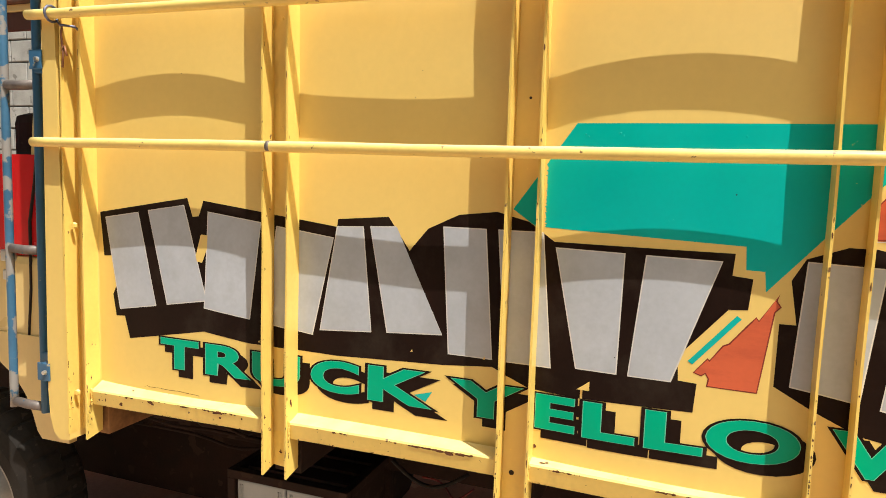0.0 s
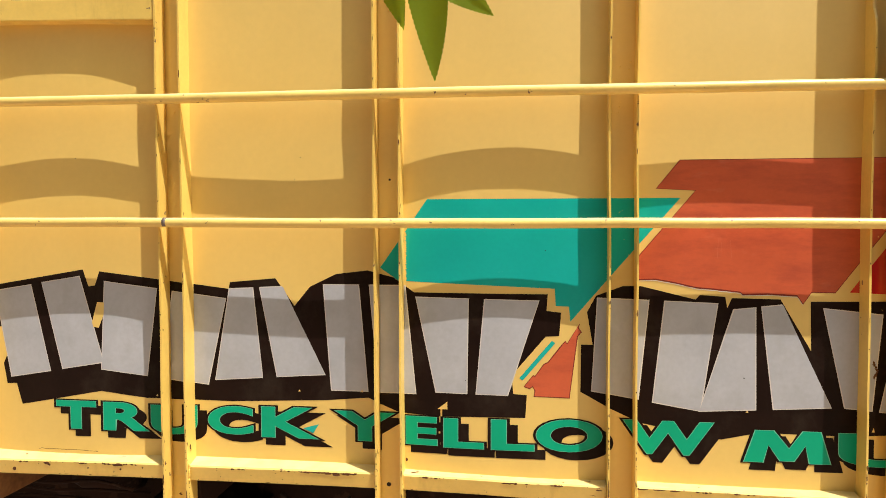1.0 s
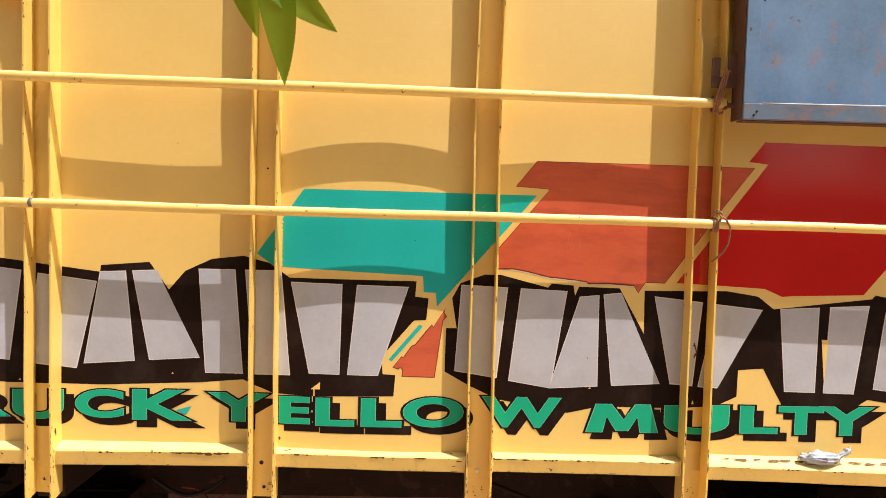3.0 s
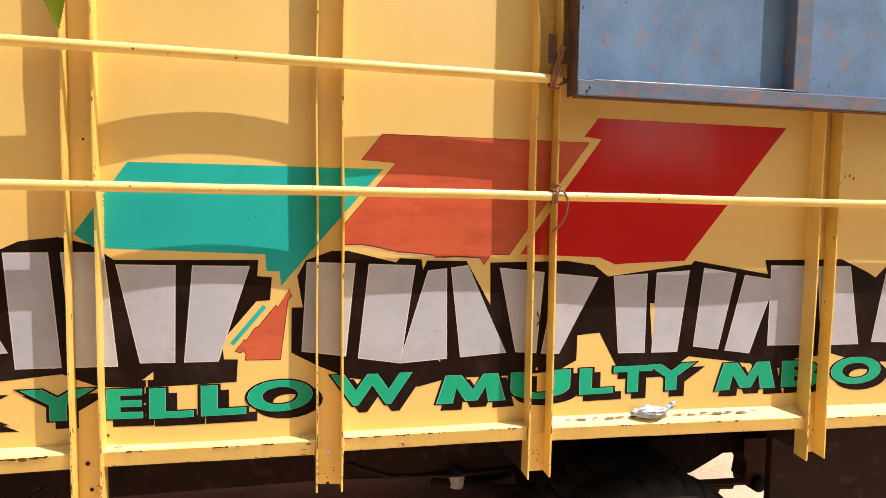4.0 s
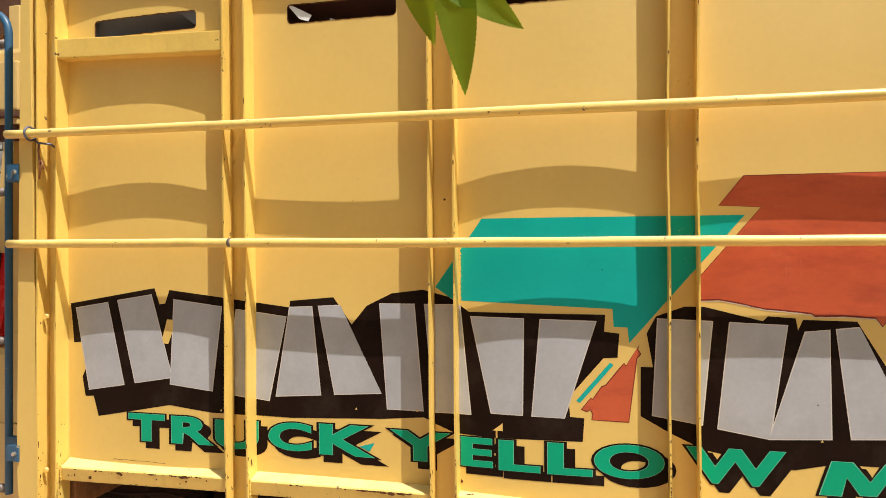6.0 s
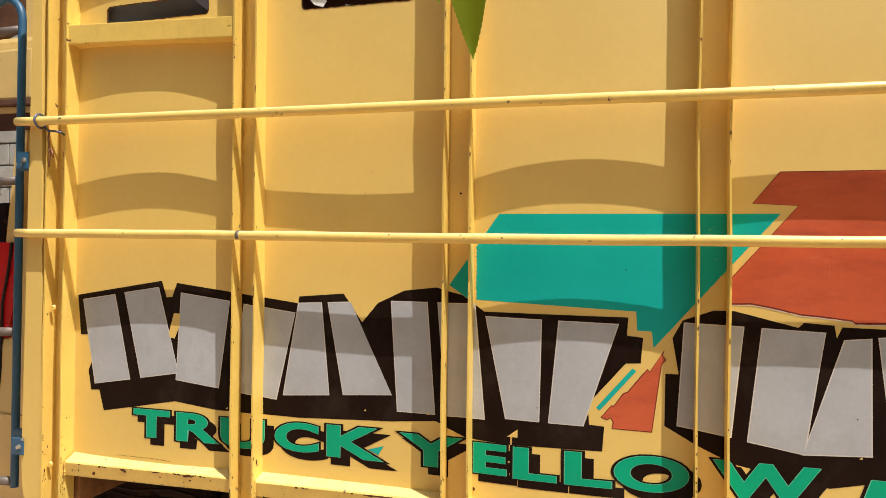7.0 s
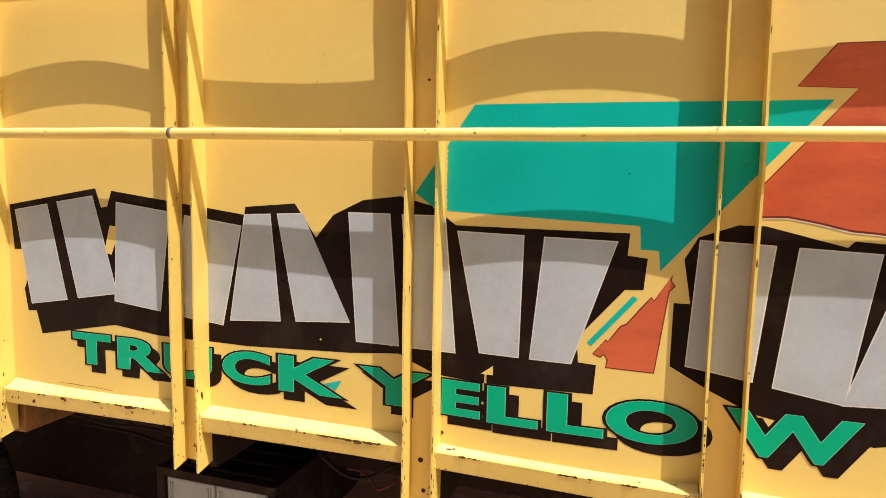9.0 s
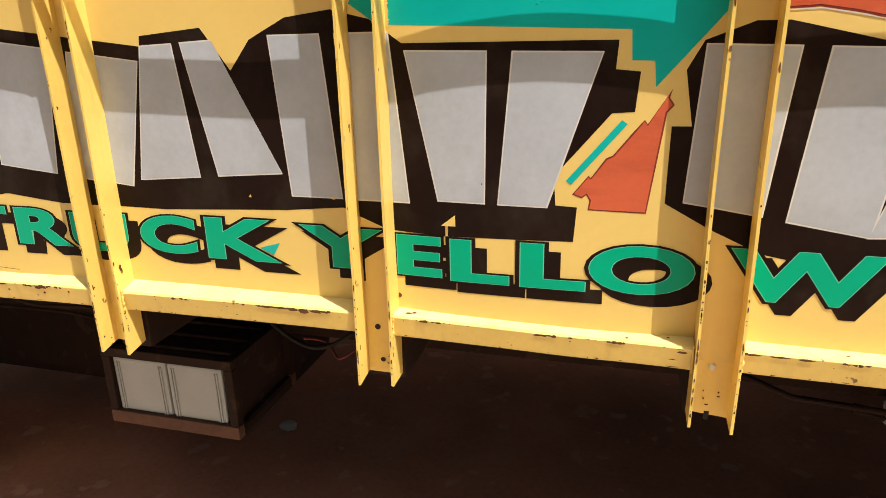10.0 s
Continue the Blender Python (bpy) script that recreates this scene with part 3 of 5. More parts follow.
def build_wear():
    """Chips to bare steel along the sills' corners and the posts' edges, and weld beads where they meet."""
    rnd = random.Random(7)
    bm = bmesh.new()

    def chip(x, y, z, w, h, facing):
        vs, seed, n = [], rnd.uniform(0, 90), 9 if w < 0.018 else 26
        for k in range(n):
            a = 2 * math.pi * k / n
            r = 0.75 + 0.55 * noise.noise((math.cos(a) * 1.6 + seed, math.sin(a) * 1.6, seed)) + (0.25 * noise.noise((math.cos(a) * 5 + seed, math.sin(a) * 5, seed)) if n > 9 else 0)
            u, v = w * r * math.cos(a), h * r * math.sin(a)
            vs.append(bm.verts.new({"front": (x + u, y, z + v), "top": (x + u, y + v, sill_top(x + u, y + v) + 0.0012), "right": (x, y + u, z + v)}[facing]))
        bm.faces.new(vs)

    for p, q in zip(POSTS, POSTS[1:]):
        for _ in range(int(38 * (q - p))):
            x = rnd.uniform(p + 0.04, q - 0.04)
            deep = rnd.choice((0.0085, 0.0085, 0.0455, 0.0455, rnd.uniform(0.012, 0.04)))
            chip(x, sill_face(x, deep) - 0.0006, ledge_z(x) - deep, rnd.uniform(0.0008, 0.0045) * (1 if deep in (0.0085, 0.0455) else 0.5), rnd.uniform(0.0006, 0.0016), "front")
        for _ in range(int(9 * (q - p))):
            x = rnd.uniform(p + 0.05, q - 0.05)
            deep = rnd.choice((0.0080, 0.0450))
            chip(x, sill_face(x, deep) - 0.0006, ledge_z(x) - deep, rnd.uniform(0.005, 0.016), rnd.uniform(0.0006, 0.0011), "front")
    for x, w in ((0.19, 0.030), (0.165, 0.02), (0.21, 0.015), (-0.50, 0.02), (-0.42, 0.012), (0.72, 0.02)):
        chip(x, sill_face(x, 0.0098) - 0.0008, ledge_z(x) - 0.0098, w, 0.0026, "front")
    for p, q in zip(POSTS, POSTS[1:]):
        for _ in range(int(7 * (q - p))):
            x = rnd.uniform(p + 0.06, q - 0.06)
            for k in range(rnd.randint(2, 6)):
                at, deep = x + rnd.uniform(-0.022, 0.022), 0.0082 + rnd.uniform(0, 0.002)
                chip(at, sill_face(at, deep) - 0.0007, ledge_z(at) - deep, rnd.uniform(0.003, 0.008), rnd.uniform(0.001, 0.0034), "front")
    film = []
    for x, y, w, h in ((1.73, -0.010, 0.016, 0.003), (1.775, -0.012, 0.034, 0.006), (1.822, -0.009, 0.022, 0.004), (1.865, -0.013, 0.030, 0.007), (1.90, -0.010, 0.036, 0.005), (1.945, -0.012, 0.022, 0.006), (2.115, -0.010, 0.032, 0.005), (2.155, -0.013, 0.026, 0.006), (2.20, -0.009, 0.030, 0.004), (2.245, -0.012, 0.042, 0.006), (2.295, -0.009, 0.040, 0.005), (2.34, -0.013, 0.036, 0.006), (2.385, -0.010, 0.022, 0.003)):
        film.append((x, y, ledge_z(x) + 0.0008, w, h))
    for n, p in enumerate(POSTS[:-1]):
        foot = 0.90
        for side in (-HALF + 0.0025, HALF - 0.0025):
            for _ in range(20):
                z = rnd.uniform(foot + 0.01, 2.5) if rnd.random() < 0.40 else rnd.uniform(foot + 0.01, 1.15)
                jx = 0.004 * noise.noise(((p - HALF) * 3, z * 2.3, 0))
                chip(p + side + jx, LIP - 0.0006 + 0.0015 * noise.noise((p, z * 6, 1)), z, rnd.uniform(0.0006, 0.0022), rnd.uniform(0.002, 0.018) * rnd.random() ** 2 + 0.0012, "front")
    # pocks and flakes on the sills: bolt-sized pits, then long flakes under the upper corner
    for x, drop, w, h in ((-0.7985, 0.030, 0.004, 0.004), (-0.7755, 0.028, 0.003, 0.006), (-0.7186, 0.033, 0.007, 0.006), (-0.614, 0.012, 0.012, 0.005), (-0.606, 0.017, 0.007, 0.004), (-0.388, 0.010, 0.017, 0.006),
                          (-0.400, 0.013, 0.010, 0.004), (-0.3848, 0.024, 0.004, 0.004), (-0.3156, 0.017, 0.003, 0.003), (0.2026, 0.0095, 0.012, 0.003), (0.228, 0.0105, 0.014, 0.004), (0.252, 0.012, 0.016, 0.0055),
                          (0.278, 0.011, 0.014, 0.0045), (0.301, 0.0105, 0.009, 0.003), (1.065, 0.0095, 0.014, 0.0025), (1.105, 0.0095, 0.018, 0.002), (1.143, 0.0095, 0.014, 0.003), (0.955, 0.014, 0.010, 0.003), (0.94, 0.030, 0.009, 0.0012)):
        chip(x, sill_face(x, drop) - 0.0009, ledge_z(x) - drop, w, h, "front")
    for x, y, w, h in ((0.463, -0.021, 0.010, 0.0035), (0.474, -0.017, 0.006, 0.003), (0.648, -0.020, 0.004, 0.002), (0.863, -0.026, 0.004, 0.0018), (0.9315, -0.014, 0.005, 0.002), (1.206, -0.020, 0.004, 0.0016), (-0.69, -0.018, 0.006, 0.0015)):
        chip(x, y, 0, w, h, "top")
    # flakes on the flanges' sides and down the worn feet
    for n, p in enumerate(POSTS[:6]):
        for side in (HALF + 0.0006, -HALF + 0.0056):
            for _ in range(9):
                z, high = rnd.uniform(0.92, 1.12) if rnd.random() < 0.7 else rnd.uniform(1.12, 2.4), rnd.random() ** 2
                chip(p + side + 0.004 * noise.noise(((p - HALF) * 3, z * 2.3, 0)), LIP + 0.003 + 0.012 * rnd.random() ** 2, z, 0.0010 + 0.0022 * rnd.random(), 0.002 + 0.008 * high, "right")
        for _ in range(6):
            chip(p + rnd.uniform(-0.028, 0.028), WEB - 0.0032, rnd.uniform(0.915, 0.95), rnd.uniform(0.0015, 0.005), rnd.uniform(0.0012, 0.003), "front")
    for y, z, w, h in ((-0.027, 1.094, 0.0050, 0.009), (-0.024, 1.085, 0.0035, 0.008)):
        chip(POSTS[1] + HALF + 0.0008, y, z, w, h, "right")
    for k in range(14):
        z = 1.085 + rnd.uniform(0, 0.12)
        chip(POSTS[3] - HALF + 0.0022 + 0.004 * noise.noise(((POSTS[3] - HALF) * 3, z * 2.3, 0)), LIP - 0.0022, z, 0.0009 + 0.0014 * rnd.random(), 0.0015 + 0.006 * rnd.random() ** 2, "front")
    for k in range(7):
        chip(1.630 - 0.004 * math.cos(k * 0.9), WEB - 0.0032, 1.372 - 0.0062 * k, 0.0030 + 0.0022 * (k % 2), 0.0055, "front")
    for x, z in ((2.705, 1.801), (2.723, 1.805), (2.740, 1.797), (0.442, 1.075), (1.05, 1.07)):
        chip(x, sheet_y(x, z) - 0.0006, z, 0.004, 0.007, "front")
    tagged(part("paint_wear", bm, CHIP, truck), kind="stuff")
    for x, y, z, w, h in film:
        bm = bmesh.new()
        chip(x, y, z, w * 0.8, h * 0.7, "top")
        part("rust_patch", bm, RUST_FILM, truck, "flat brown rust patch on the sill")
    for p in POSTS[:-1]:
        for side in (-1, 1):
            x = p + side * (HALF + 0.001)
            if x < POSTS[0]:
                continue
            z = ledge_z(x)
            pts = [(x + 0.001 * side, -0.037 + 0.0015 * rnd.uniform(-1, 1), z - 0.048 + 0.0025 * k) for k in range(21)]
            part("weld_bead", tube(pts, [0.0012 + 0.0028 * rnd.random() ** 2 for _ in pts], 7), YELLOW_WORN, truck, smooth=True)


build_wear()


# ---- sign painting on the side ----
def edged(name, points, mat, depth, edge_mat, grow, parent, label=""):
    """A painted shape with a thin brush line of another tone round it."""
    n, out = len(points), []
    for k in range(n):
        p, q, r = (Vector(points[j % n]) for j in (k - 1, k, k + 1))
        a, b = (q - p).normalized(), (r - q).normalized()
        side = Vector((-(a.y + b.y), a.x + b.x)).normalized()
        out.append(tuple(q + side * grow))
    painted(name + "_edge", out, edge_mat, depth - 0.0002, parent)
    return painted(name, points, mat, depth, parent, label)


SCUFF = material("scuffed pale red paint", (0.58, 0.145, 0.075), 0.5)
BRICK_LINE = material("dark red brush line", (0.20, 0.02, 0.012), 0.45, vary=0.2, scale=30)


# the red band's lower edge, wavy and lifting a little, then the rest of its outline
RED_FOOT = [(1.532, 1.547), (1.476, 1.548), (1.457, 1.518), (1.443, 1.539), (1.372, 1.543), (1.312, 1.541), (1.306, 1.547), (1.240, 1.554), (1.200, 1.557), (1.144, 1.570), (1.098, 1.578), (1.049, 1.576)]
RED_SHAPE = [(1.155, 1.881), (1.781, 1.881)] + RED_FOOT + [(1.049, 1.627), (1.195, 1.805), (1.098, 1.811)]


def stroke(name, run, wide, mat, depth, parent, seed=0):
    """A thin brushed line along (x, z) points, uneven in width."""
    fine = [(ax + (bx - ax) * k / 8, az + (bz - az) * k / 8) for (ax, az), (bx, bz) in zip(run, run[1:]) for k in range(8)] + [run[-1]]
    upper = [(x, z + wide * (0.5 + 0.4 * noise.noise((x * 60, seed, 1)))) for x, z in fine]
    lower = [(x, z - wide * (0.5 + 0.4 * noise.noise((x * 60, seed, 7)))) for x, z in fine]
    return painted(name, upper + lower[::-1], mat, depth, parent)


def build_brushwork():
    """Lifted paint edges with a painted highlight, ragged beginnings of strokes, scratches and blisters in the sign
    paint.
    """
    # the lifted edge's white highlight is painted as a pale line beside a dark one
    stroke("lifted_edge", [(x, z - 0.0050) for x, z in RED_FOOT[:1:-1]], 0.0018, LINE, 0.0007, side_panel, 3)
    stroke("lifted_edge", [(x, z - 0.0022) for x, z in RED_FOOT[:1:-1]], 0.0026, BRICK_LINE, 0.0008, side_panel, 5)
    # teal stops short of the post in ragged dabs
    n, x0 = 90, POSTS[2] + HALF + 0.0004
    right = [(x0 + 0.006 + 0.005 * noise.noise((k * 0.9, 2, 0)) + 0.004 * noise.noise((k * 2.3, 5, 0)), 1.562 + (1.700 - 1.562) * k / n) for k in range(n + 1)]
    painted("ragged_edge", [(x0, 1.562)] + right + [(x0, 1.700)], YELLOW, 0.0006, side_panel)
    for x, z, run, lean in ((1.250, 1.657, 0.050, 0.05), (1.258, 1.652, 0.040, 0.02), (1.282, 1.655, 0.045, -0.06), (1.171, 1.642, 0.006, 0.3), (1.258, 1.742, 0.007, 0.6), (1.315, 1.70, 0.018, 1.5)):
        half = Vector((lean, 1.0)).normalized() * run / 2
        painted("scratch", [(x - half.x - 0.0005, z - half.y), (x - half.x + 0.0005, z - half.y), (x + half.x + 0.0003, z + half.y), (x + half.x - 0.0003, z + half.y)], SCUFF, 0.00062, side_panel)
    for k, (x, z) in enumerate(((0.520, 1.765), (0.526, 1.760), (0.590, 1.767), (0.597, 1.762), (0.826, 1.762), (0.694, 1.592), (0.702, 1.595), (0.655, 1.70))):
        bm = bmesh.new()
        bmesh.ops.create_icosphere(bm, subdivisions=2, radius=1)
        bm.transform(Matrix.Translation((x, sheet_y(x, z) - 0.0004, z)) @ Matrix.Diagonal((0.0014 + 0.0004 * (k % 3), 0.0006, 0.0018 - 0.0003 * (k % 2), 1)))
        part("paint_blister", bm, TEAL, side_panel, smooth=True)
    for x, z, r in ((0.815, 1.650, 0.0015), (0.128, 1.845, 0.0011), (0.145, 1.905, 0.0011), (-0.52, 1.912, 0.0013), (1.318, 1.325, 0.0016), (0.604, 1.30, 0.0012)):
        painted("pinhole", arc(x, z, r, r, 0, 330, 11), HOLE, 0.0011, side_panel)


def build_bands():
    painted("teal_band", [(0.501, 1.787), (1.157, 1.786), (0.881, 1.463), (0.877, 1.503), (0.843, 1.504), (0.840, 1.550), (0.421, 1.567), (0.370, 1.602)], TEAL, 0.0003, side_panel, "flat teal painted band")
    edged("red_band", RED_SHAPE, RED, 0.0005, BRICK_LINE, 0.0025, side_panel, "faded orange-red painted band")
    painted("deep_red_band", [(1.809, 1.956), (2.472, 1.953), (2.123, 1.523), (1.920, 1.516), (1.882, 1.513), (1.830, 1.535), (1.701, 1.541), (1.567, 1.547), (1.821, 1.893), (1.765, 1.899)], DEEP_RED, 0.0003, side_panel, "glossy deep red painted band")
    edged("red_fin", [(0.905, 1.458), (0.900, 1.447), (0.908, 1.436), (0.898, 1.425), (0.878, 1.262), (0.788, 1.264), (0.791, 1.279), (0.783, 1.291), (0.775, 1.285), (0.762, 1.289), (0.785, 1.318), (0.789, 1.314), (0.813, 1.348), (0.824, 1.353), (0.855, 1.393), (0.868, 1.410), (0.873, 1.403)], RED, 0.0006, BRICK_LINE, 0.003, side_panel)
    painted("teal_sliver", [(0.833, 1.412), (0.842, 1.406), (0.757, 1.305), (0.748, 1.311)], TEAL, 0.0006, side_panel)
    painted("teal_spot", [(0.144, 1.148), (0.190, 1.161), (0.174, 1.135)], TEAL, 0.0006, side_panel)


build_bands()
build_brushwork()
stroke("crack", [(-0.661, 1.0600), (-0.652, 1.0640), (-0.640, 1.0618), (-0.610, 1.0632), (-0.575, 1.0622), (-0.545, 1.0634), (-0.510, 1.0618), (-0.472, 1.0605)], 0.0010, CHIP, 0.0006, side_panel, 11)
painted("paint_nick", [(0.536, 1.201), (0.541, 1.201), (0.541, 1.220), (0.555, 1.220), (0.555, 1.241), (0.528, 1.220), (0.536, 1.220)], YELLOW, 0.0009, side_panel)
for x, z, tall in ((0.135, 1.255, 0.006), (1.327, 1.239, 0.006), (1.858, 1.234, 0.007), (1.629, 1.202, 0.012), (-0.288, 1.231, 0.006), (0.315, 1.260, 0.008)):
    painted("paint_nick", [(x - 0.004, z - tall / 2), (x + 0.003, z - tall / 2), (x + 0.001, z + tall / 2)], YELLOW, 0.0009, side_panel)


def build_bar_row(black, plates, openings):
    """One black field with pairs of plain silver bars, and small openings of bare yellow."""
    painted("black_field", black, BLACK, 0.0004, side_panel, "black painted backing field")
    for (ax, az), (bx, bz), (cx, cz), (dx, dz) in plates:
        for u0, u1 in ((0.0, 0.43), (0.57, 1.0)):
            top = [(ax + (bx - ax) * u, az + (bz - az) * u) for u in (u0, u1)]
            low = [(dx + (cx - dx) * u, dz + (cz - dz) * u) for u in (u0, u1)]
            bar = [top[0], top[1], low[1], low[0]]
            mx, mz = sum(p[0] for p in bar) / 4, sum(p[1] for p in bar) / 4
            rim = [(x + math.copysign(0.0026, x - mx), z + math.copysign(0.0026, z - mz)) for x, z in bar]
            painted("bar_edge", rim, LINE, 0.0006, side_panel)
            painted("silver_bar", bar, SILVER, 0.0008, side_panel, "plain silver painted bar")
    for points in openings:
        painted("bare_opening", points, YELLOW, 0.0007, side_panel)


build_bar_row(
    [(-0.817, 1.541), (-0.507, 1.592), (-0.491, 1.543), (-0.471, 1.546), (-0.456, 1.587), (-0.069, 1.539), (-0.066, 1.558), (0.068, 1.570), (0.123, 1.493),
     (0.168, 1.547), (0.243, 1.583), (0.333, 1.594), (0.407, 1.576), (0.464, 1.536), (0.822, 1.535), (0.819, 1.491), (0.857, 1.487), (0.852, 1.425), (0.817, 1.423),
     (0.728, 1.318), (0.732, 1.268), (0.768, 1.266), (0.764, 1.205), (0.524, 1.200), (0.422, 1.205), (0.334, 1.241), (0.211, 1.230), (-0.065, 1.218), (-0.319, 1.222),
     (-0.458, 1.239), (-0.713, 1.192), (-0.731, 1.254), (-0.762, 1.252), (-0.773, 1.312), (-0.742, 1.376), (-0.766, 1.375), (-0.775, 1.421), (-0.805, 1.419)],
    [[(-0.795, 1.526), (-0.520, 1.571), (-0.450, 1.324), (-0.746, 1.274)], [(-0.440, 1.557), (-0.080, 1.510), (-0.136, 1.266), (-0.455, 1.304)],
     [(-0.067, 1.538), (0.090, 1.546), (0.209, 1.303), (-0.112, 1.280)], [(0.208, 1.552), (0.438, 1.553), (0.467, 1.260), (0.229, 1.260)],
     [(0.470, 1.522), (0.798, 1.516), (0.716, 1.265), (0.525, 1.267)]],
    [[(-0.465, 1.498), (-0.431, 1.496), (-0.462, 1.423), (-0.486, 1.427)], [(0.539, 1.378), (0.554, 1.315), (0.523, 1.313)]])
build_bar_row(
    [(0.924, 1.489), (0.947, 1.532), (1.016, 1.558), (1.062, 1.558), (1.197, 1.525), (1.208, 1.537), (1.270, 1.533), (1.275, 1.504), (1.286, 1.530), (1.403, 1.528),
     (1.478, 1.398), (1.475, 1.523), (1.719, 1.526), (1.812, 1.512), (1.860, 1.476), (2.149, 1.512), (2.159, 1.523), (2.430, 1.478), (2.417, 1.524), (2.712, 1.526),
     (2.817, 1.483), (2.854, 1.463), (2.919, 1.520), (3.234, 1.528), (3.267, 1.153), (2.875, 1.170), (2.805, 1.173), (2.688, 1.207), (2.555, 1.193), (2.513, 1.166),
     (2.406, 1.153), (2.383, 1.182), (2.153, 1.215), (2.094, 1.176), (1.996, 1.172), (1.898, 1.194), (1.867, 1.248), (1.837, 1.302), (1.763, 1.296), (1.762, 1.218),
     (1.710, 1.193), (1.584, 1.183), (1.357, 1.185), (1.265, 1.164), (1.063, 1.199), (0.984, 1.235), (0.908, 1.278), (0.909, 1.403), (0.939, 1.403)],
    [[(0.952, 1.525), (1.251, 1.514), (1.211, 1.237), (0.938, 1.282)], [(1.292, 1.499), (1.410, 1.513), (1.528, 1.256), (1.210, 1.237)],
     [(1.507, 1.505), (1.825, 1.471), (1.705, 1.244), (1.562, 1.256)], [(1.882, 1.475), (2.141, 1.490), (2.108, 1.233), (1.905, 1.237)],
     [(2.197, 1.498), (2.460, 1.456), (2.372, 1.219), (2.169, 1.249)], [(2.444, 1.504), (2.747, 1.499), (2.798, 1.236), (2.444, 1.243)],
     [(2.901, 1.486), (3.061, 1.497), (3.182, 1.220), (2.855, 1.243)]],
    [[(2.007, 1.390), (2.042, 1.389), (2.051, 1.277), (2.019, 1.268)], [(2.187, 1.354), (2.204, 1.348), (2.190, 1.287)]])


def glyph(ch, swell):
    """A letter of the built-in font as a flat mesh, with its box when not swollen."""
    data = bpy.data.curves.new("letter", "FONT")
    data.body, data.offset, data.fill_mode, data.resolution_u = ch, swell, "FRONT", 6
    ob = new("letter", data)
    dg = bpy.context.evaluated_depsgraph_get()
    dg.update()
    me = bpy.data.meshes.new_from_object(ob.evaluated_get(dg))
    bpy.data.objects.remove(ob)
    bpy.data.curves.remove(data)
    return me


M_SHAPE = [(0, 0), (0.13, 1), (0.34, 1), (0.52, 0.45), (0.68, 1), (0.88, 1), (1, 0), (0.76, 0), (0.71, 0.56), (0.58, 0.06), (0.42, 0.06), (0.28, 0.56), (0.22, 0)]


def drawn_m(swell):
    """A heavy splayed M as a flat mesh, grown by swell."""
    pts = [Vector(p) for p in M_SHAPE]
    n, out = len(pts), []
    for k in range(n):
        a, b = (pts[k] - pts[k - 1]).normalized(), (pts[(k + 1) % n] - pts[k]).normalized()
        side = Vector((-a.y - b.y, a.x + b.x))
        out.append(pts[k] + side.normalized() * swell * 1.25)
    bm = bmesh.new()
    vs = [bm.verts.new((p.x, p.y, 0)) for p in out]
    for three in geometry.tessellate_polygon([[Vector((p.x, p.y, 0)) for p in out]]):
        bm.faces.new([vs[k] for k in three])
    me = bpy.data.meshes.new("letter")
    bm.to_mesh(me)
    bm.free()
    return me


def letter(ch, x0, x1, z0, z1, slope=0.0, lean=0.0):
    """A green letter with its black drop shade, laid on the side in the box given."""
    plain = drawn_m(0) if ch == "M" else glyph(ch, 0.035)
    us, vs = [v.co.x for v in plain.vertices], [v.co.y for v in plain.vertices]
    lo, hi, bot, top = min(us), max(us), min(vs), max(vs)

    def drawn(me, dx, dz):
        bm = bmesh.new()
        bm.from_mesh(me)
        for v in bm.verts:
            u, w = (v.co.x - lo) / (hi - lo), (v.co.y - bot) / (top - bot)
            v.co = Vector((x0 + u * (x1 - x0) + lean * (w - 0.5) + dx, 0, z0 + w * (z1 - z0) + slope * (u - 0.5) + dz))
        return bm

    fat = drawn_m(0.05) if ch == "M" else glyph(ch, 0.075)
    green = part("letter", laid(drawn(plain, 0, 0), 0.0013), GREEN, side_panel, "green painted letter with black drop shade", turned=False)
    thin = drawn_m(0.012) if ch == "M" else glyph(ch, 0.042)
    part("letter_edge", laid(drawn(thin, 0, 0), 0.0012), MINT, green, turned=False)
    shade = laid(drawn(fat, 0, 0), 0.0011)
    join(shade, laid(drawn(fat, 0.021, -0.0175), 0.0007))
    part("letter_shade", shade, BLACK, green, smooth=True, turned=False)


for ch, x0, x1, z0, z1 in (("T", -0.601, -0.476, 1.126, 1.208), ("R", -0.452, -0.314, 1.125, 1.207), ("U", -0.307, -0.170, 1.119, 1.202), ("C", -0.137, -0.003, 1.123, 1.204), ("K", 0.023, 0.187, 1.119, 1.206)):
    letter(ch, x0, x1, z0, z1)
for ch, x0, x1, z0, z1 in (("Y", 0.238, 0.408, 1.120, 1.202), ("E", 0.440, 0.527, 1.119, 1.197), ("L", 0.545, 0.653, 1.116, 1.196), ("L", 0.674, 0.787, 1.116, 1.198), ("O", 0.793, 0.965, 1.117, 1.203), ("W", 1.019, 1.246, 1.119, 1.207)):
    letter(ch, x0, x1, z0, z1)
for ch, x0, x1, z0, z1 in (("M", 1.321, 1.530, 1.110, 1.192), ("U", 1.549, 1.742, 1.108, 1.191), ("L", 1.776, 1.887, 1.110, 1.191), ("T", 1.891, 2.023, 1.109, 1.192), ("Y", 2.010, 2.175, 1.108, 1.193)):
    letter(ch, x0, x1, z0, z1)
for ch, x0, x1, z0, z1 in (("M", 2.256, 2.478, 1.098, 1.186), ("B", 2.504, 2.647, 1.098, 1.185), ("O", 2.697, 2.899, 1.096, 1.189)):
    letter(ch, x0, x1, z0, z1)
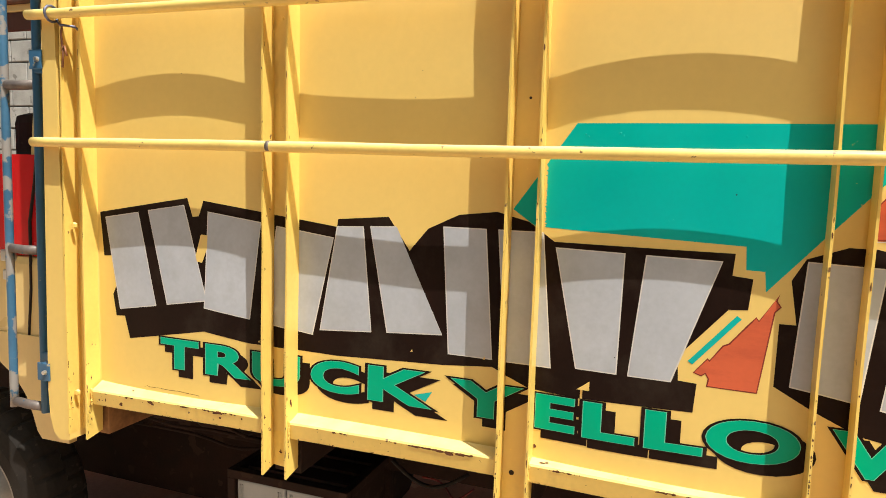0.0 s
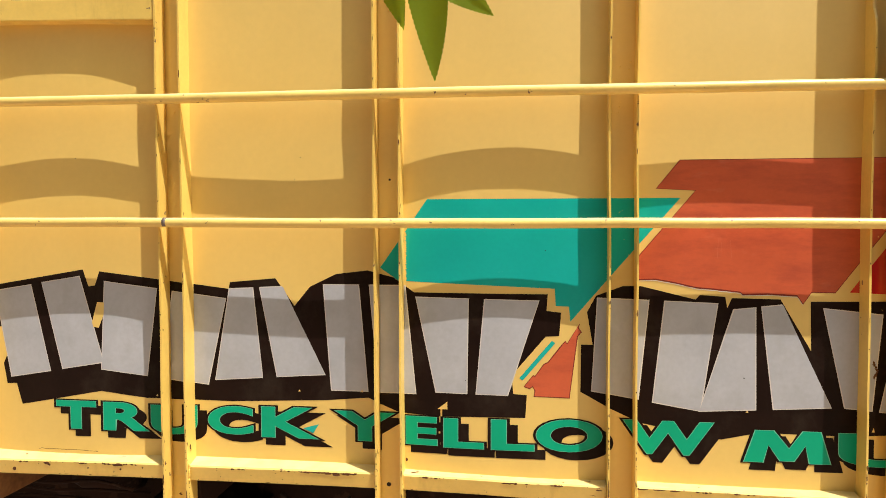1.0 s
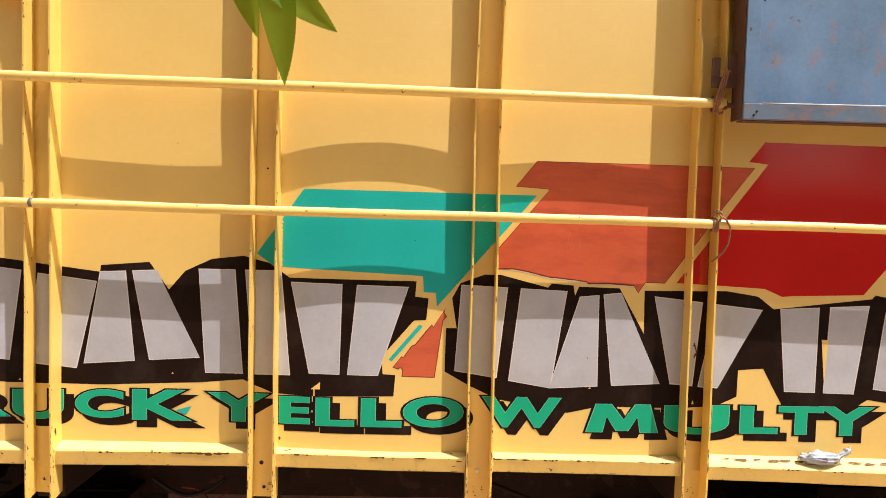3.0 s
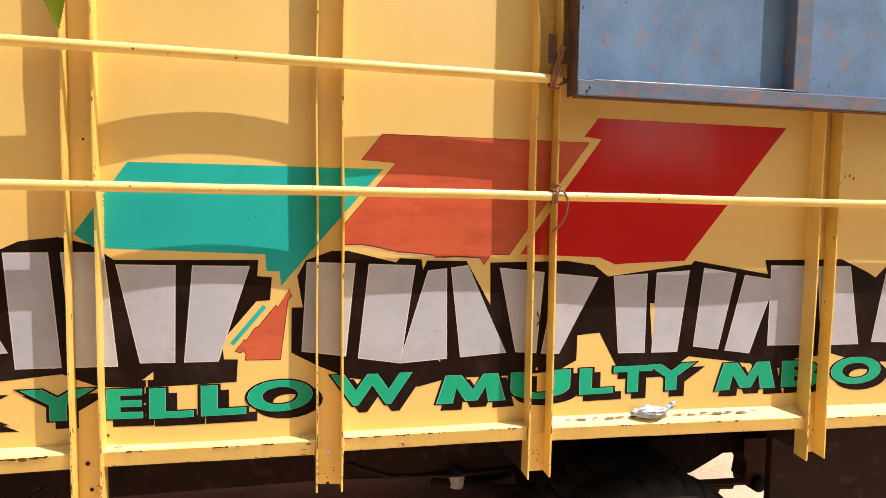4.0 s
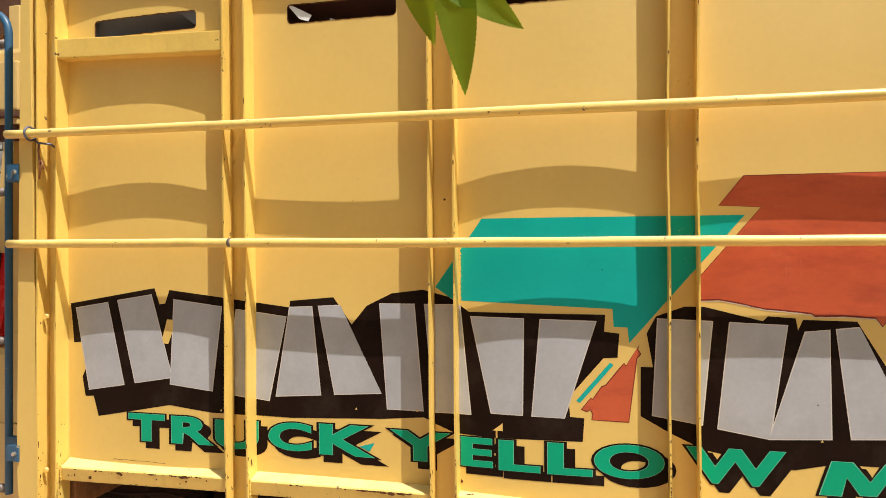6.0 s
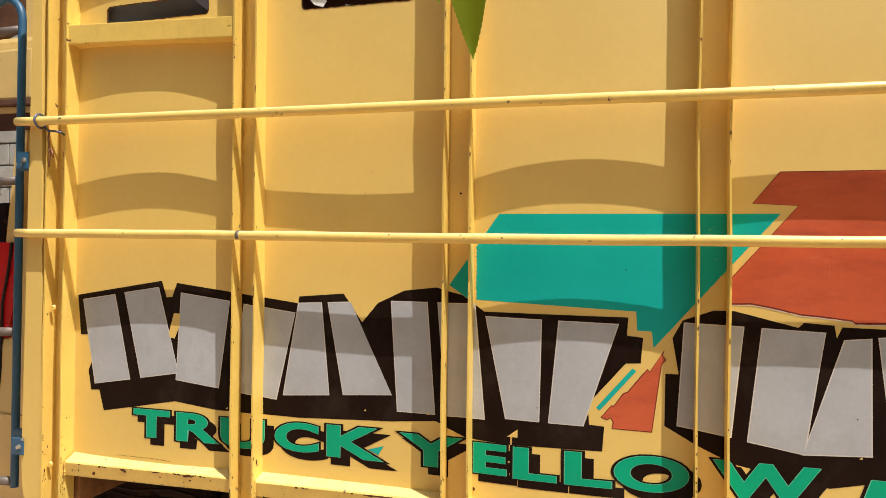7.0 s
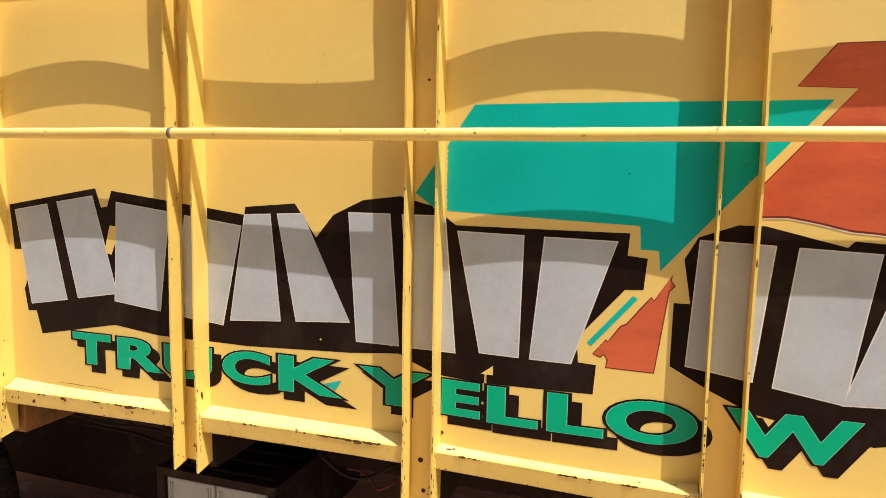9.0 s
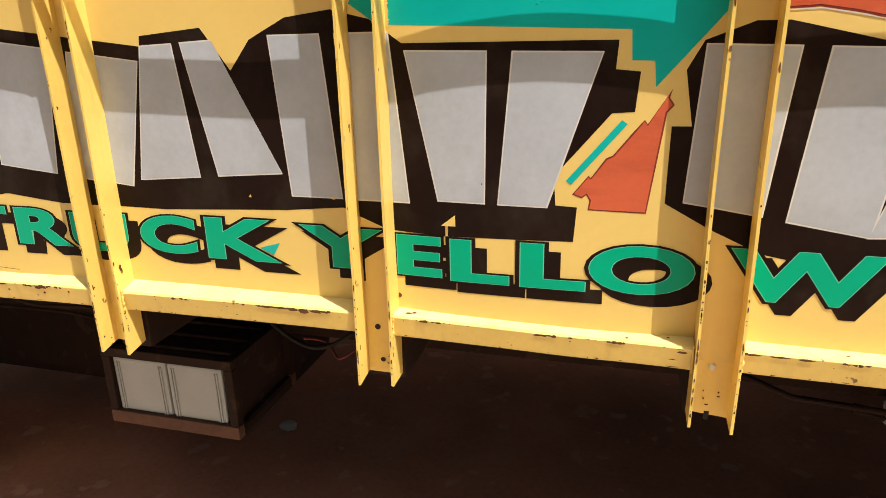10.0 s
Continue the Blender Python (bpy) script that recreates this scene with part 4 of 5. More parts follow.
painted("letter_bar", [(2.928, 1.096), (2.963, 1.096), (2.962, 1.180), (2.927, 1.180)], GREEN, 0.0012, side_panel)


# ---- the blue gate hung on the side ----
def build_gate():
    x0, x1, z0, z1, y, f = 1.680, 3.50, 1.999, 3.05, -0.070, -0.118
    gate = thing("steel_gate", "weathered blue steel gate with rust blotches hung on the truck side", "gate", at=(0, 0, 0))
    part("sheet", box(x0 + 0.004, x1 - 0.004, y, y + 0.005, z0 + 0.004, z1 - 0.004, 0.001), BLUE, gate)
    part("bottom_rail", box(x0, x1, f, y - 0.006, z0, z0 + 0.044, 0.003), BLUE_RAIL, gate, "pale blue rail rubbed to pinkish primer")
    part("top_rail", box(x0, x1, f, y + 0.02, z1 - 0.044, z1, 0.003), BLUE, gate)
    part("side_rail", box(x0, x0 + 0.036, f + 0.0005, y + 0.02, z0 + 0.0442, z1 - 0.0442, 0.0006), BLUE, gate)
    part("side_rail", box(x1 - 0.036, x1, f + 0.002, y + 0.02, z0 + 0.0445, z1 - 0.0445, 0.003), BLUE, gate)
    part("stiffener", box(2.380, 2.440, f + 0.001, y - 0.001, z0 + 0.0445, z1 - 0.0445, 0.003), BLUE_RAIL, gate, "pale blue stiffener rubbed to pinkish primer")
    # sun glint on the rail's upper edge, made as a pale bead
    part("rail_glint", tube([(x0 + 0.051 + 0.065 * k, f + 0.0005, z0 + 0.0445 + 0.0005 * k + 0.0004 * noise.noise((k * 0.7, 0, 2))) for k in range(11)], [0.0013 + 0.0005 * noise.noise((k * 1.3, 4, 0)) for k in range(11)], 8), LINE, gate, "pale bead on the rail's edge, a sunlit highlight put into its colour", smooth=True)
    for x, z in ((x0 + 0.036, z0 + 0.022), (x0 + 0.028, z0 + 0.012), (x0 + 0.058, z0 + 0.047), (x0 + 0.115, z0 + 0.049), (x0 + 0.068, z0 + 0.33)):
        bm = bmesh.new()
        bmesh.ops.create_cone(bm, cap_ends=True, segments=9, radius1=0.0035, radius2=0.0028, depth=0.0012, matrix=pose(x, (f if z < z0 + 0.044 else y) - 0.0008, z, 90))
        part("rust_pit", bm, HOLE, gate)
    part("rust_edge", box(x0 - 0.003, x0 - 0.0002, f + 0.006, y + 0.02, z0 + 0.002, z1 - 0.002, 0.001), RUST, gate)
    part("rust_edge", box(x0, x1, f + 0.006, y - 0.008, z0 - 0.003, z0 - 0.0002, 0.001), RUST, gate)
    for z in (2.375, 2.140):
        hook = box(x0 - 0.026, x0 - 0.001, y - 0.006, y + 0.002, z - 0.05, z + 0.04, 0.002)
        box(x0 - 0.070, x0 - 0.026, y - 0.006, y + 0.002, z - 0.05, z - 0.022, 0.002, hook)
        box(x0 - 0.070, x0 - 0.048, y - 0.006, y + 0.002, z - 0.022, z + 0.03, 0.002, hook)
        part("hook", hook, RUST, gate, "rusty flat steel hook")
    pin = tube([(x0 - 0.055, LIP - 0.0135, 2.047), (x0 + 0.004, LIP - 0.0135, 2.045)], 0.007, 8)
    tube([(x0 - 0.03, LIP - 0.0135, 2.046), (x0 - 0.02, LIP - 0.0135, 2.046)], 0.013, 8, pin)
    part("pin", pin, RUST, gate)


build_gate()


# ---- ladder at the front corner ----
def build_ladder():
    xl, xr, y, low, top = -1.257, -1.121, 0.06, 0.893, 2.43
    ladder = thing("ladder", "chipped blue tubular steel ladder clamped to the truck's front corner", "ladder")
    mid, half = (xl + xr) / 2, (xr - xl) / 2
    for x, mat, note in ((xl, LADDER_WORN, "blue tube rubbed to pale undercoat"), (xr, LADDER_BLUE, "")):
        pts = [(x, y, low + (top - low) * k / 24) for k in range(25)]
        pts += [(mid + (x - mid) * math.cos(a), y, top + 0.075 * math.sin(a)) for a in [math.pi * k / 12 for k in range(1, 7)]]
        leaned(part("stile", tube(pts, 0.0125, 12), mat, ladder, note, smooth=True), 0.006)
    for z in (0.911, 1.406, 1.905, 2.400):
        rung = part("rung", tube([(xl + 0.01, y, z), (mid, y - 0.002, z - 0.002), (xr - 0.01, y, z)], 0.0145, 12), RUNG, ladder, "worn steel rung", smooth=True)
        leaned(rung, 0.006)
    for z in (1.955, 1.070):
        arm = box(xr - 0.004, -0.980, y - 0.012, y + 0.004, z - 0.02, z + 0.02, 0.003)
        box(-1.016, -0.970, -0.049, -0.0435, z - 0.026, z + 0.026, 0.002, arm)
        box(-1.016, -0.9925, -0.043, y - 0.004, z - 0.022, z + 0.022, 0.002, arm)
        bracket = leaned(part("bracket", arm, LADDER_BLUE, ladder), 0.006)
        bm = bmesh.new()
        bmesh.ops.create_cone(bm, cap_ends=True, segments=8, radius1=0.008, radius2=0.006, depth=0.008, matrix=pose(-0.984, -0.053, z, 90))
        leaned(part("bolt", bm, CHROME, bracket), 0.006)


build_ladder()


# ---- cab ahead of the bed ----
def build_cab():
    x0, x1, y0, y1 = -3.05, -1.255, 0.20, 2.0
    cab = part("cab", box(x0, x1, y0, y1, 1.05, 1.36, 0.03), CAB_CREAM, truck, "cream and red truck cab with open window")
    waist = bmesh.new()
    pts = [(x0 + 0.01, 1.36), (x1 - 0.07, 1.36), (x1 - 0.01, 1.58), (x1 - 0.01, 1.70), (x0 + 0.01, 1.70)]
    f = [waist.verts.new((x, y0 + 0.004, z)) for x, z in pts]
    g = [waist.verts.new((x, y1 - 0.004, z)) for x, z in pts]
    waist.faces.new(f)
    waist.faces.new(g[::-1])
    for k in range(5):
        waist.faces.new((f[k], f[(k + 1) % 5], g[(k + 1) % 5], g[k]))
    part("waist_band", rounded(waist, 0.012), CAB_RED, cab, "glossy red painted waist band")
    part("roof", box(-2.36, x1 + 0.03, y0 + 0.03, y1 - 0.02, 2.374, 2.398, 0.008), CAB_CREAM, cab)
    part("roof_side", box(-2.36, x1 + 0.03, y0 + 0.005, y0 + 0.028, 2.212, 2.394, 0.008), CAB_CREAM, cab)
    part("gutter", box(-2.37, x1 + 0.032, y0 - 0.012, y0 + 0.03, 2.188, 2.210, 0.004), RUST, cab)
    part("door_frame", box(-2.36, x1 + 0.028, y0 + 0.006, y0 + 0.03, 2.164, 2.187, 0.003), CAB_CREAM, cab)
    # dark strip: the shaded inside of the roof put into its colour
    part("headliner_strip", box(-2.36, x1 + 0.020, y0 + 0.012, y0 + 0.03, 2.105, 2.1635, 0.003), TARP, cab, "dark brown strip for the shaded headliner over the window")
    for y in (y0 + 0.02, y1 - 0.08):
        rear = bmesh.new()
        prof = [(x1 - 0.095, 1.70), (x1 - 0.03, 1.70), (x1 + 0.02, 2.373), (x1 - 0.015, 2.373)]
        f = [rear.verts.new((x, y, z)) for x, z in prof]
        g = [rear.verts.new((x, y + 0.06, z)) for x, z in prof]
        rear.faces.new(f)
        rear.faces.new(g[::-1])
        for k in range(4):
            rear.faces.new((f[k], f[(k + 1) % 4], g[(k + 1) % 4], g[k]))
        part("pillar", rear, CAB_CREAM, cab)
        part("pillar", tube([(x0 + 0.05, y + 0.03, 1.70), (-2.35, y + 0.03, 2.372)], 0.03, 8), CAB_CREAM, cab)
    skirt = extruded([(-1.62, 1.06), (-1.498, 0.974), (-1.458, 0.948), (-1.413, 0.912), (-1.378, 0.868), (-1.350, 0.806), (-1.332, 0.752), (-1.310, 0.7265), (-1.185, 0.7286), (-1.185, 1.085), (-1.62, 1.085)], [0.0, 0.03])
    skirt.transform(Matrix.Translation((0, 0.222, 0)) @ Matrix.Rotation(radians(90), 4, "X"))
    part("wheel_arch_panel", rounded(skirt, 0.006), CAB_CREAM, cab, "cream panel curved round the front wheel")
    part("rear_edge", box(x1 + 0.0005, -1.185, y0 - 0.004, y0 + 0.06, 1.0855, 1.72, 0.008), CAB_CREAM, cab)
    part("seat_back", box(x1 - 0.42, x1 - 0.30, y0 + 0.2, y1 - 0.2, 1.4, 1.86, 0.04), RUBBER, cab)
    seam = [(x1 - 0.045, y0 - 0.001, 1.70), (x1 - 0.055, y0 - 0.001, 1.62), (x1 - 0.085, y0 - 0.001, 1.48), (x1 - 0.09, y0 - 0.001, 1.25), (x1 - 0.11, y0 - 0.001, 1.06), (x1 - 0.16, y0 - 0.001, 1.03)]
    part("door_seam", tube(seam, 0.005, 6), HOLE, cab)
    lens = box(x1 - 0.22, x1 - 0.16, y0 - 0.01, y0 + 0.006, 1.335, 1.375, 0.004)
    part("marker_lamp", box(x1 - 0.215, x1 - 0.175, y0 - 0.008, y0 + 0.006, 1.27, 1.305, 0.004), CHROME, cab)
    part("marker_lamp", lens, CHROME, cab)
    blade = extruded([(-1.90, 2.95), (-1.46, 2.95), (-1.493, 2.731), (-1.508, 2.631), (-1.52, 2.60), (-1.545, 2.430), (-1.573, 2.51), (-1.595, 2.58), (-1.603, 2.65), (-1.64, 2.70), (-1.90, 2.74)], [0.0, 0.03])
    blade.transform(Matrix.Translation((0, 0.33, 0)) @ Matrix.Rotation(radians(90), 4, "X"))
    part("wind_deflector", rounded(blade, 0.005), CAB_CREAM, cab, "cream curved wind deflector over the cab")
    part("deflector_rim", tube([(-1.64, 0.296, 2.70), (-1.603, 0.296, 2.65), (-1.595, 0.296, 2.58), (-1.573, 0.296, 2.51), (-1.545, 0.296, 2.43)], 0.0045, 8), CAB_CREAM, cab, smooth=True)
    board = extruded([(-1.70, 2.90), (-1.30, 2.90), (-1.363, 2.66), (-1.385, 2.60), (-1.483, 2.54), (-1.62, 2.50), (-1.70, 2.50)], [0.0, 0.05])
    board.transform(Matrix.Translation((0, 0.42, 0)) @ Matrix.Rotation(radians(90), 4, "X"))
    part("roof_rack", rounded(board, 0.006), RUST, cab, "red-brown rusty roof rack board")
    part("rack_post", box(-1.40, -1.352, 0.34, 0.36, 2.376, 2.65, 0.004), CAB_CREAM, cab)
    part("roof_box", box(-1.495, -1.27, 0.30, 1.7, 2.376, 2.474, 0.02), CAB_CREAM, cab)
    for k in range(3):
        part("rolled_cloth", tube([(-1.72 + 0.02 * k, 0.40 + 0.3 * n, 2.41 + 0.04 * k + 0.01 * noise.noise((k, n, 0))) for n in range(5)], 0.035, 10), TARP, cab, smooth=True)


build_cab()


# ---- wheels ----
def build_wheel(x, y, k=1.0):
    wheel = thing("wheel", "", "")
    wheel.parent = truck
    tyre = lathe([(0.215, 0.02), (0.24, 0.0), (0.30, -0.008), (0.36, 0.0), (0.388, 0.022), (0.398, 0.045), (0.40, 0.07), (0.402, 0.095), (0.402, 0.105), (0.40, 0.13), (0.398, 0.155), (0.388, 0.178), (0.36, 0.2), (0.30, 0.208), (0.24, 0.2), (0.215, 0.18)], (0, y, 0), 160)
    for n, v in enumerate(tyre.verts):
        ring, step = divmod(n, 160)
        if (4 <= ring <= 7 and step % 5 < 1) or (8 <= ring <= 11 and (step + 2) % 5 < 1):
            v.co -= Vector((v.co.x, 0, v.co.z)).normalized() * 0.010
    place = Matrix.Translation((x, 0, 0.40 * k)) @ Matrix.Diagonal((k, 1, k, 1))
    tyre.transform(place)
    part("tyre", tyre, RUBBER, wheel)
    rim = lathe([(0.222, 0.02), (0.226, 0.012), (0.215, 0.012), (0.205, 0.03), (0.20, 0.07), (0.16, 0.10), (0.10, 0.085), (0.085, 0.04), (0.06, 0.03), (0.001, 0.03)], (0, y, 0), 36)
    rim.transform(place)
    part("rim", rim, RIM, wheel, smooth=True)


build_wheel(-1.73, 0.22)
build_wheel(2.11, 0.03, 0.985)
build_wheel(2.11, 0.27, 0.985)
build_wheel(2.11, 1.85, 0.985)
build_wheel(-1.60, 1.70)


# ---- under the bed ----
def build_chassis():
    part("chassis_rail", box(-3.0, 3.5, 0.66, 0.73, 0.62, 0.82, 0.006), DARK, truck)
    part("chassis_rail", box(-3.0, 3.5, 1.38, 1.45, 0.62, 0.82, 0.006), DARK, truck)
    for x in POSTS:
        part("cross_beam", box(x - 0.04, x + 0.04, 0.02, 2.06, 0.885, 0.984, 0.004), WOOD if x < -0.5 else DARK, truck)
    for y in (0.66, 1.38):
        part("floor_bearer", box(-0.98, 3.55, y, y + 0.08, 0.822, 0.884, 0.004), DARK, truck)
    part("rear_axle", tube([(2.12, 0.35, 0.40), (2.12, 0.95, 0.40), (2.12, 1.05, 0.40), (2.12, 1.15, 0.40), (2.12, 1.75, 0.40)], [0.06, 0.07, 0.17, 0.07, 0.06], 14), DARK, truck, smooth=True)
    part("drive_shaft", tube([(-1.2, 1.05, 0.62), (1.95, 1.05, 0.45)], 0.04, 12), DARK, truck, smooth=True)
    part("gearbox", rounded(box(-2.3, -0.35, 0.80, 1.30, 0.24, 0.61, 0), 0.06), DARK, truck, smooth=True)
    part("fuel_tank", rounded(box(0.4, 1.3, 1.50, 1.95, 0.42, 0.80, 0), 0.08), DARK, truck, smooth=True)
    springs = bmesh.new()
    for k in range(4):
        tube([(1.45 + 0.1 * k, 0.62, 0.60 - 0.022 * k), (1.75, 0.62, 0.545 - 0.022 * k), (2.12, 0.62, 0.53 - 0.022 * k), (2.35, 0.62, 0.545 - 0.022 * k), (2.68 - 0.1 * k, 0.62, 0.60 - 0.022 * k)], 0.014, 6, springs)
    part("leaf_spring", springs, DARK, truck)
    for k in range(3):
        y, z = 0.40 + 0.09 * k, 0.79 - 0.07 * k
        run = [(-1.3 + 0.075 * n, y + 0.03 * noise.noise((n * 0.3, k, 0)), z + 0.05 * noise.noise((n * 0.25, k, 5))) for n in range(10)]
        part("brake_hose", tube(run, 0.006, 8), DARK, truck, smooth=True)
    part("air_tank", tube([(-0.98, 0.58, 0.74), (-0.93, 0.58, 0.74), (-0.74, 0.58, 0.74), (-0.70, 0.58, 0.74)], [0.03, 0.05, 0.05, 0.03], 16), DARK, truck, smooth=True)
    # the rear spring's bracket, shackle and eye, bolted under the chassis rail
    bracket = extruded([(2.735, 0.63), (2.755, 0.59), (2.745, 0.525), (2.80, 0.47), (2.87, 0.468), (2.895, 0.505), (2.885, 0.56), (2.90, 0.61), (2.893, 0.70), (2.735, 0.70)], [0.0, 0.09])
    bracket.transform(Matrix.Translation((0.070, 0.64, 0)) @ Matrix.Rotation(radians(90), 4, "X"))
    part("spring_hanger", rounded(bracket, 0.006), RUST, truck)
    eye = tube([(2.880, 0.535, 0.50), (2.880, 0.665, 0.50)], 0.035, 14)
    part("spring_eye", eye, DARK, truck, smooth=True)
    arm = bmesh.new()
    for k in range(4):
        tube([(2.10, 0.58, 0.56 - 0.02 * k), (2.35, 0.58, 0.535 - 0.02 * k), (2.58, 0.58, 0.51 - 0.013 * k), (2.846 - 0.07 * k, 0.58, 0.50 - 0.012 * k)], 0.016, 6, arm)
    part("leaf_spring", arm, RUST, truck)
    wedge = extruded([(2.30, 0.72), (2.30, 0.55), (2.50, 0.56), (2.585, 0.60), (2.655, 0.635), (2.735, 0.632), (2.80, 0.67), (3.05, 0.665), (3.05, 0.72)], [0.0, 0.05])
    wedge.transform(Matrix.Translation((0.070, 0.63, 0)) @ Matrix.Rotation(radians(90), 4, "X"))
    part("gusset", wedge, DARK, truck)
    part("rear_bearer", box(2.40, 3.5, 0.40, 0.46, 0.80, 0.88, 0.004), DARK, truck)
    part("tail_skirt", box(2.584, 3.5, 0.13, 0.16, 0.22, 0.982, 0.004), DARK, truck)
    part("air_pipe", tube([(1.1, 0.42, 0.78), (1.25, 0.42, 0.72), (1.5, 0.42, 0.705), (1.75, 0.45, 0.70)], 0.008, 8), DARK, truck, smooth=True)
    cup = lathe([(0.001, -0.03), (0.028, -0.03), (0.032, 0.02), (0.03, 0.025), (0.001, 0.025)], (0, 0, 0), 16)
    cup.transform(pose(1.55, 0.62, 0.60, 90))
    part("breather_cup", cup, BATTERY, truck, smooth=True)
    hose = [(0.06 + 0.16 * k / 12, 0.30 + 0.04 * math.sin(k / 2), 0.80 - 0.035 * math.sin(math.pi * k / 12)) for k in range(13)]
    part("cable", tube(hose, 0.003, 6), CABLE_RED, truck, "thin red battery cable", smooth=True)
    hose = [(-0.05 + 0.24 * k / 12, 0.33, 0.82 - 0.06 * math.sin(math.pi * k / 12)) for k in range(13)]
    part("cable", tube(hose, 0.006, 6), RUBBER, truck, smooth=True)


build_chassis()


def build_battery_box():
    x0, x1, y0, y1, z0, z1 = -0.660, -0.208, 0.345, 0.70, 0.428, 0.674
    rack = thing("battery_rack", "", "")
    rack.parent = truck
    for k in list(rack.keys()):
        del rack[k]
    for y in (y0, y1 - 0.03):
        part("rack_bar", box(x0, x1, y, y + 0.03, z0 - 0.012, z0 + 0.03, 0.003), RUST, rack)
        part("rack_bar", box(x0, x1, y, y + 0.03, z1 - 0.03, z1, 0.003), DARK, rack)
    for x in (x0, x1 - 0.028):
        part("rack_bar", box(x, x + 0.028, y0 + 0.031, y1 - 0.031, z0 - 0.012, z0 + 0.02, 0.003), DARK, rack)
        part("rack_bar", box(x, x + 0.028, y0 + 0.031, y1 - 0.031, z1 - 0.03, z1 - 0.002, 0.003), DARK, rack)
        part("rack_post", box(x, x + 0.028, y0 + 0.002, y0 + 0.03, z0 + 0.031, z1 - 0.031, 0.003), DARK, rack)
        part("rack_post", box(x, x + 0.028, y1 - 0.03, y1 - 0.002, z0 + 0.031, z1 - 0.031, 0.003), DARK, rack)
    part("tray", box(x0 + 0.002, x1 - 0.002, y0 + 0.032, y1 - 0.032, z0 + 0.021, z0 + 0.027, 0.001), DARK, rack)
    for x in (x0 + 0.032, x0 + 0.224):
        body = box(x, x + 0.186, y0 + 0.012, y1 - 0.04, z0 + 0.0315, z1 - 0.036, 0.006)
        for dx in (0.012, 0.020, 0.160, 0.168):
            box(x + dx, x + dx + 0.004, y0 + 0.008, y0 + 0.0125, z0 + 0.034, z1 - 0.05, 0.001, body)
        part("battery", body, BATTERY, rack, "pale grey ribbed battery case")
    # dark sheet added for the shade in the rack's open side
    part("side_shade", box(x1 - 0.024, x1 - 0.020, y0 + 0.033, y1 - 0.033, z0 + 0.022, z1 - 0.032, 0.001), DARK, rack)
    part("top_cover", box(x0 + 0.03, x1 - 0.03, y0 + 0.034, y1 - 0.034, z1 - 0.034, z1 - 0.028, 0.001), DARK, rack)
    for k in range(3):
        part("clamp_bar", tube([(x0 + 0.03, y0 + 0.08 + 0.09 * k, z1 - 0.022), (x1 - 0.03, y0 + 0.08 + 0.09 * k, z1 - 0.020)], 0.005, 8), RUST, rack, smooth=True)
    for x in (x0 + 0.03, x1 - 0.06):
        part("hanger", box(x, x + 0.03, y1 - 0.029, y1 - 0.022, z1 + 0.001, 0.83, 0.002), DARK, rack)


build_battery_box()


# ---- tarpaulin and load seen through the slots ----
def build_tarpaulin():
    bm = bmesh.new()
    bmesh.ops.create_grid(bm, x_segments=60, y_segments=24, size=1)
    for v in bm.verts:
        x, along = 1.32 + v.co.x * 2.30, (v.co.y + 1) * 1.5
        # the first stretch hangs down inside the side, the rest lies over the bed
        if along < 0.8:
            v.co = Vector((x, 0.080 + 0.006 * noise.noise((x * 4, along * 3, 1)), 2.0 + along * 0.93))
        else:
            u = (along - 0.8) / 2.2
            v.co = Vector((x, 0.085 + 1.98 * u, 2.745 + 0.10 * math.sin(math.pi * u) + 0.01 * noise.noise((x * 3, u * 6, 0))))
    cover = tagged(part("tarpaulin", bm, TARP, smooth=True), "dark brown tarpaulin over the bed, hanging behind the slots", "tarpaulin")
    cover.modifiers.new("thickness", "SOLIDIFY").thickness = 0.003


build_tarpaulin()


def build_scraps():
    """Bits of plastic and a faded sheet caught between the side and the tarpaulin, seen in the slots."""
    def slip(name, outline, deep, mat, label, slant=0.0):
        bm = bmesh.new()
        front = [bm.verts.new((x, deep + slant * (x - outline[0][0]) + 0.004 * noise.noise((x * 30, z * 30, 2)), z)) for x, z in outline]
        back = [bm.verts.new(v.co + Vector((0, 0.002, 0))) for v in front]
        bm.faces.new(front)
        bm.faces.new(back[::-1])
        for k in range(len(front)):
            j = (k + 1) % len(front)
            bm.faces.new((front[j], front[k], back[k], back[j]))
        tagged(part(name, bm, mat), label, "scrap")
    slip("plastic_scrap", [(-0.072, 2.419), (-0.046, 2.409), (0.006, 2.381), (-0.004, 2.364), (-0.030, 2.372)], 0.011, WHITE_SCRAP, "torn white plastic scrap caught in a slot of the truck side")
    slip("plastic_scrap", [(0.061, 2.369), (0.094, 2.358), (0.096, 2.346), (0.066, 2.346)], 0.016, WHITE_SCRAP, "small torn white plastic scrap in a slot of the truck side")
    slip("strap", [(0.672, 2.329), (0.719, 2.328), (0.806, 2.427), (0.757, 2.428)], 0.022, GREY_SHEET, "faded grey webbing strap slanting behind a slot")
    slip("grey_sheet", [(-0.774, 2.284), (-0.374, 2.284), (-0.394, 2.385), (-0.474, 2.465), (-0.774, 2.465)], 0.016, GREY_SHEET, "faded blue-grey plastic sheet hanging behind a slot", 0.14)
    slip("plastic_scrap", [(-0.432, 2.431), (-0.354, 2.431), (-0.354, 2.371)], 0.012, GREY_SHEET, "speckled grey plastic corner in a slot of the truck side")


build_scraps()


